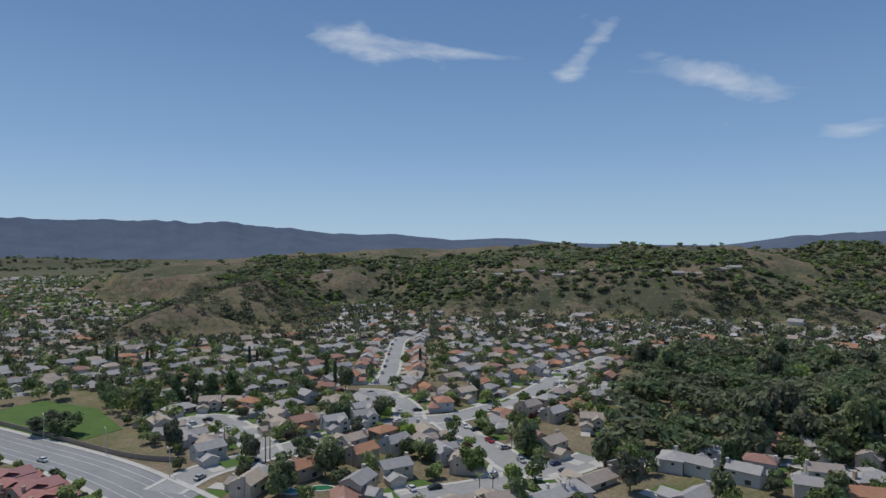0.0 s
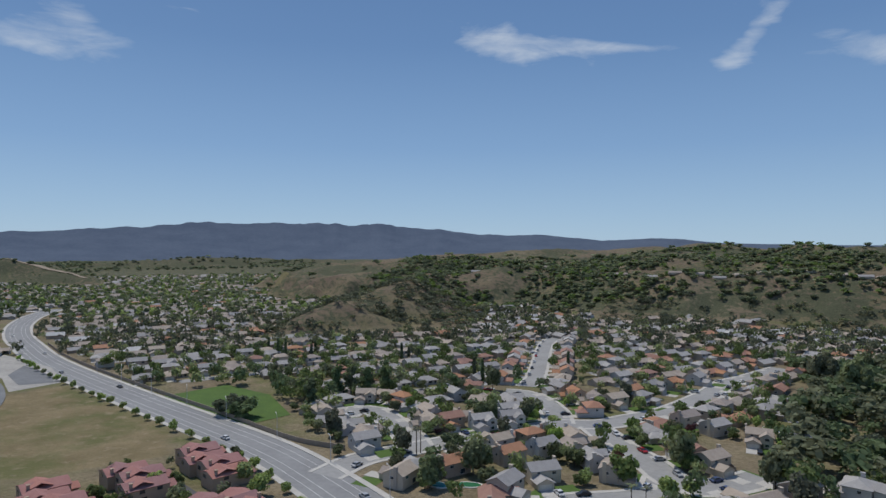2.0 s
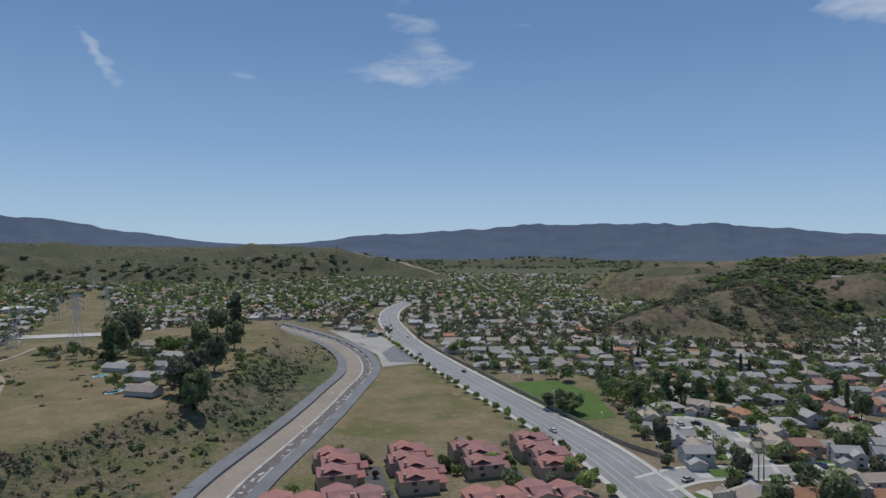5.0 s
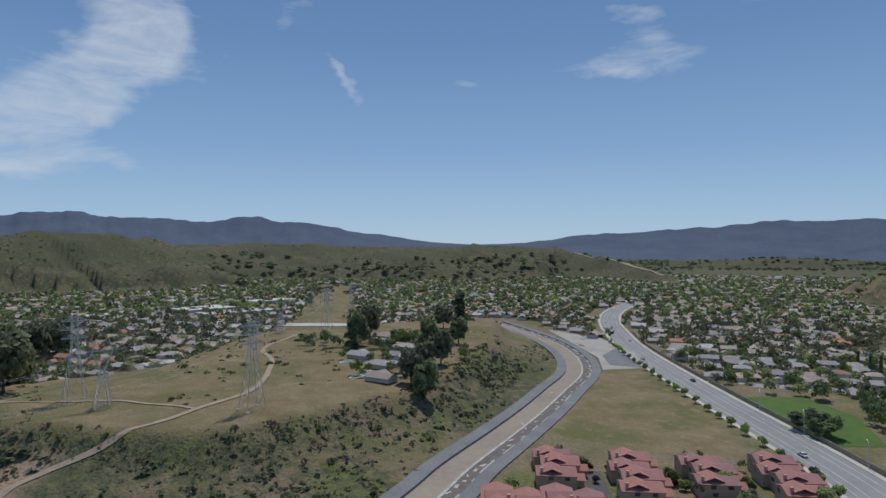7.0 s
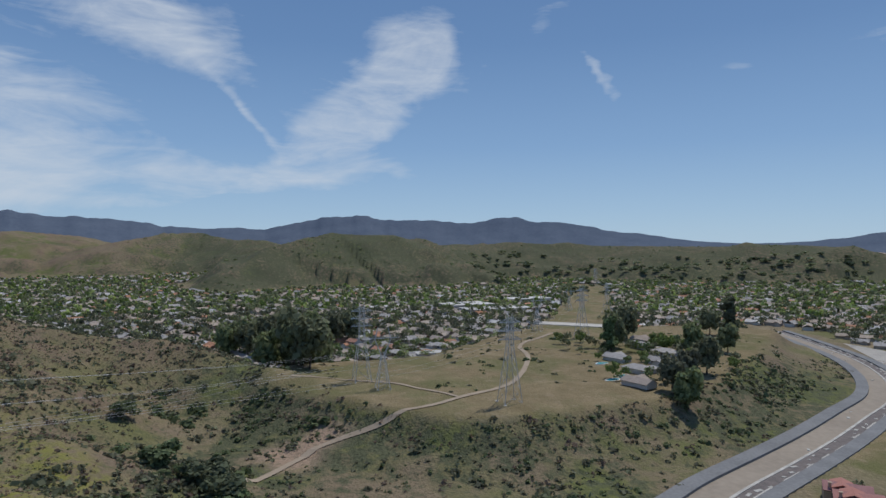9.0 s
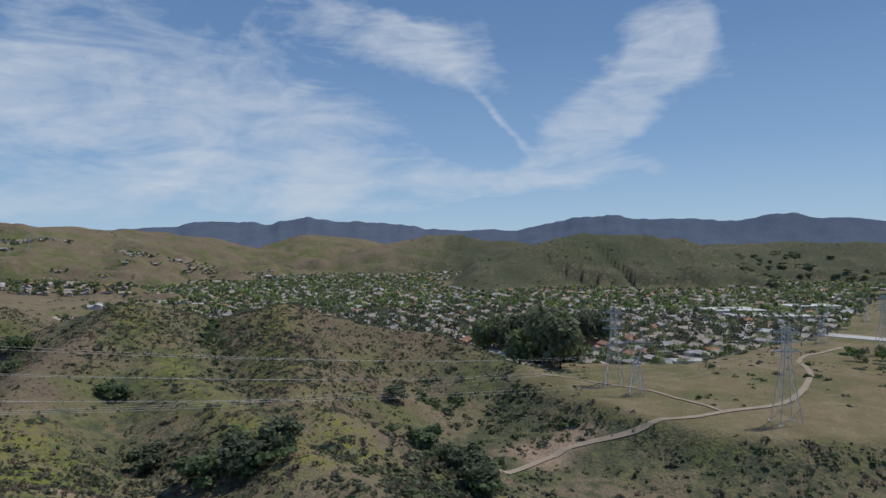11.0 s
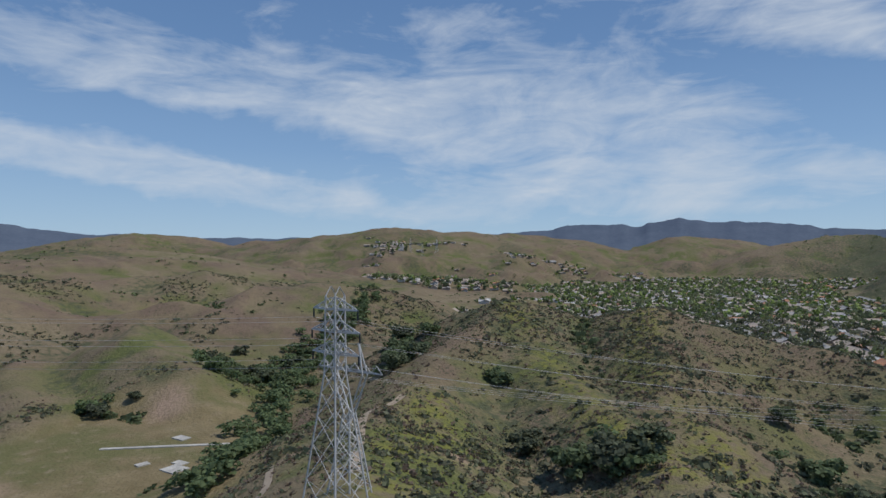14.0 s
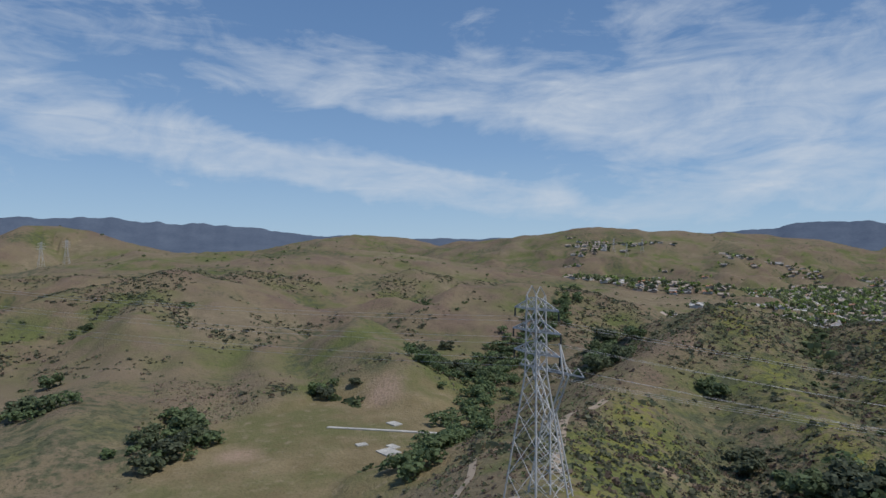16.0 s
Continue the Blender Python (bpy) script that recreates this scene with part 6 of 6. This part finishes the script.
side = Vector((math.cos(radians(ARM_TURN)), math.sin(radians(ARM_TURN)), 0))
for k in range(len(TOWERS) - 1):
    for z, span in ARMS:
        for s in (-1, 1):
            a = Vector((*TOWERS[k], tower_z[k] + z - 1.5)) + side * s * span
            b = Vector((*TOWERS[k + 1], tower_z[k + 1] + z - 1.5)) + side * s * span
            wire(a, b, 5.0)
for k in range(len(SECOND) - 1):
    for s in (-7.5, 0, 7.5):
        wire(Vector((*SECOND[k], second_z[k] + 21)) + side * s, Vector((*SECOND[k + 1], second_z[k + 1] + 21)) + side * s, 6.0)
for z, span in ARMS:                       # the span behind, towards the east ridge
    for s in (-1, 1):
        a = Vector((*TOWERS[0], tower_z[0] + z - 1.5)) + side * s * span
        wire(a, a + Vector((260, -190, 30)), 9.0)

# ---------------------------------------------------------------- houses and pools on the mesa, sheds beyond
for x, y, roof, plan, turn in [(-330, 118, "g", 3, 30), (-300, 118, "g", 2, 30), (-268, 106, "t", 3, 30), (-316, 134, "g", 3, 210), (-372, 146, "g", 2, 30), (-395, 158, "t", 3, 30), (-345, 150, "g", 2, 210)]:
    put_house(x, y, radians(turn + 180), plan, roof, 1, True)


def pool(x, y, turn, colour, w=4.0, l=8.0):
    ob = tagged(new("swimming_pool"), "backyard swimming pool with pale coping", "pool", "backyard pools")
    ob.matrix_basis = pose(x, y, float(ground(x, y)), 0, 0, turn)
    cop, wat = bmesh.new(), bmesh.new()
    bmesh.ops.create_cone(cop, cap_ends=True, segments=20, radius1=1.0, radius2=1.0, depth=0.5, matrix=Matrix.Translation((0, 0, 0.0)) @ Matrix.Diagonal((w * 0.62, l * 0.58, 1, 1)))
    part("coping", cop, M_TRIM, ob)
    bmesh.ops.create_circle(wat, cap_ends=True, segments=20, radius=1.0, matrix=Matrix.Translation((0, 0, 0.27)) @ Matrix.Diagonal((w * 0.5, l * 0.5, 1, 1)))
    part("water", wat, colour, ob, "clear pool water")


M_POOL = mat("pool_water", (0.10, 0.42, 0.46), (0.07, 0.34, 0.40), 0.6, 0.08, spec=0.6)
M_POND = mat("green_pool_water", (0.05, 0.20, 0.10), (0.04, 0.16, 0.08), 0.6, 0.1, spec=0.6)
for x, y, t, c in [(-292, 106, 30, M_POOL), (-282, 98, 30, M_POOL), (-322, 106, 30, M_POOL), (-48, 191, 70, M_POOL), (-38, 193, 95, M_POND), (72, 281, 20, M_POOL)]:
    pool(x, y, t, c)


def shed(x, y, w, l, h, turn):
    ob = tagged(new("low_building"), "low flat-roofed white commercial building", "building", "low white buildings")
    ob.matrix_basis = pose(x, y, float(ground(x, y)) - 0.1, 0, 0, turn)
    part("wall", box(-w / 2, -l / 2, 0, w / 2, l / 2, h), M_WALLS[1], ob)
    rb = box(-w / 2 - 0.4, -l / 2 - 0.4, h, w / 2 + 0.4, l / 2 + 0.4, h + 0.35)
    add_box(rb, -w * 0.2, -l * 0.2, h + 0.35, -w * 0.05, l * 0.05, h + 1.2)
    part("roof", rb, M_ROOF["w"], ob)
    for k in range(int(l / 5)):
        part("window", box(w / 2 - 0.05, -l / 2 + 1.5 + 5 * k, 1, w / 2 + 0.06, -l / 2 + 4.0 + 5 * k, 2.3), M_GLASS, ob, "dark window")


for spec in [(-366, -20, 9, 22, 3.2, 20), (-382, 3, 10, 24, 3.5, 20), (-367, -33, 8, 16, 3.0, 25), (-422, 19, 10, 20, 3.6, 20), (-392, -6, 8, 14, 3.0, 70), (-760, 79, 40, 60, 6, 20), (-700, 94, 30, 50, 6, 20), (-720, 128, 30, 44, 5, 20), (-838, 172, 30, 60, 6, 20)]:
    shed(*spec)

# ---------------------------------------------------------------- walls, lamps, cars
def wall_run(name, pts, off, high, material, label):
    line = smooth_line(pts, 4.0)
    _, nrm = along(line)
    line = line + nrm * off
    z = ground(line[:, 0], line[:, 1])
    v, n = [], len(line)
    _, nr = along(line)
    for o, zz in ((0.12, -0.3), (0.12, high), (-0.12, high), (-0.12, -0.3)):
        v.append(np.c_[line + nr * o, z + zz])
    i = np.arange(n - 1)
    f = [np.stack([i + k * n, i + 1 + k * n, i + 1 + (k + 1) * n, i + (k + 1) * n], 1) for k in range(3)]
    tagged(new(name, mesh_of(name, np.concatenate(v), np.concatenate(f), 4, material)), label, "wall", kind="structure")


M_BLOCK = mat("block_wall", (0.36, 0.30, 0.235), (0.28, 0.23, 0.18), 0.5, 0.95)
wall_run("garden_wall", [(-92, 203)] + MAIN[4:10], -13.0, 1.9, M_BLOCK, "tan concrete block wall along the arterial road")
for k, cut, off in (("first", slice(1, 6), -26), ("second", slice(1, 5), 25)):
    wall_run("garden_wall", STREETS[k][cut], off, 1.7, M_BLOCK, "tan block wall behind back yards")


def street_lamp(x, y, turn):
    ob = tagged(new("street_lamp"), "grey steel street lamp with a curved arm", "street lamp", "street lamps")
    ob.matrix_basis = pose(x, y, float(ground(x, y)), 0, 0, turn)
    bm = bmesh.new()
    bmesh.ops.create_cone(bm, cap_ends=True, segments=8, radius1=0.14, radius2=0.08, depth=9.0, matrix=Matrix.Translation((0, 0, 4.5)))
    part("pole", bm, M_STEEL, ob)
    bm = bmesh.new()
    add_beam(bm, (0, 0, 8.9), (1.1, 0, 9.4), 0.1)
    add_beam(bm, (1.1, 0, 9.4), (2.3, 0, 9.5), 0.1)
    part("arm", bm, M_STEEL, ob)
    part("lamp_head", box(2.1, -0.18, 9.36, 2.9, 0.18, 9.54), M_TRIM, ob)


for k in range(40, 420, 38):
    p = line[k] - nrm[k] * 10.8
    street_lamp(p[0], p[1], 130)

M_TYRE = mat("tyre_rubber", (0.03, 0.03, 0.03), (0.02, 0.02, 0.02), 2, 0.9)
PAINTS = {"white": (0.7, 0.7, 0.69), "silver": (0.4, 0.41, 0.42), "black": (0.03, 0.03, 0.035), "red": (0.4, 0.03, 0.04), "blue": (0.05, 0.08, 0.18), "yellow": (0.6, 0.35, 0.03)}
PAINT_M = {k: mat("car_paint_" + k, c, tuple(q * 0.9 for q in c), 1.0, 0.3, spec=0.5) for k, c in PAINTS.items()}
CARS = {}


def make_car(colour):
    ob = tagged(new("car"), f"{colour} parked car with dark windows", "car", "parked cars")
    bm = bmesh.new()
    add_prism(bm, [(-2.25, 0.35), (2.25, 0.35), (2.3, 0.75), (1.3, 0.95), (-1.9, 1.0), (-2.3, 0.85)], -0.88, 0.88, True)
    part("body", bm, PAINT_M[colour], ob)
    bm = bmesh.new()
    add_prism(bm, [(1.15, 0.94), (0.5, 1.42), (-1.2, 1.45), (-1.85, 0.98)], -0.76, 0.76, True)
    part("cabin", bm, M_GLASS, ob, "dark glazed car cabin")
    part("roof_panel", box(-0.7, -1.15, 1.43, 0.7, 0.45, 1.49), PAINT_M[colour], ob)
    for x in (-0.8, 0.8):
        for y in (-1.4, 1.4):
            w = bmesh.new()
            bmesh.ops.create_cone(w, cap_ends=True, segments=12, radius1=0.33, radius2=0.33, depth=0.22, matrix=Matrix.Translation((x, y, 0.33)) @ Matrix.Rotation(math.pi / 2, 4, "Y"))
            part("wheel", w, M_TYRE, ob)
    return ob


def put_car(x, y, turn, colour):
    m = pose(x, y, float(ground(x, y)) + 0.1, 0, 0, turn)
    if colour not in CARS:
        CARS[colour] = make_car(colour)
        CARS[colour].matrix_basis = m
    else:
        copy_thing(CARS[colour], m)


shades = ["white", "silver", "black", "white", "red", "silver", "blue", "white", "black"]
n_car = 0
for key, pts in street_lines.items():
    t, nr = along(pts)
    for k in range(4, len(pts) - 3, 7):
        n_car += 1
        s = 1 if (k * 5 + n_car) % 3 else -1
        p = pts[k] + nr[k] * 4.1 * s
        put_car(p[0], p[1], math.degrees(math.atan2(t[k, 1], t[k, 0])) - 90, shades[n_car % 9])
for x, y in built[:60]:
    n_car += 1
    if n_car % 2:
        a = facing(x, y) - math.pi / 2
        put_car(x + 10.5 * math.cos(a), y + 10.5 * math.sin(a), math.degrees(a) + 90, shades[(n_car * 4) % 9])
tl, nl = along(line)
for k, off, c in [(52, 4.2, "white"), (120, -4.4, "silver"), (205, 4.3, "white"), (330, -4.3, "black"), (395, 4.3, "silver"), (480, -4.4, "white"), (520, 4.4, "white"), (560, 1.5, "black"), (600, 4.2, "white")]:
    if k < len(line):
        p = line[k] + nl[k] * off
        put_car(p[0], p[1], math.degrees(math.atan2(tl[k, 1], tl[k, 0])) - 90, c)
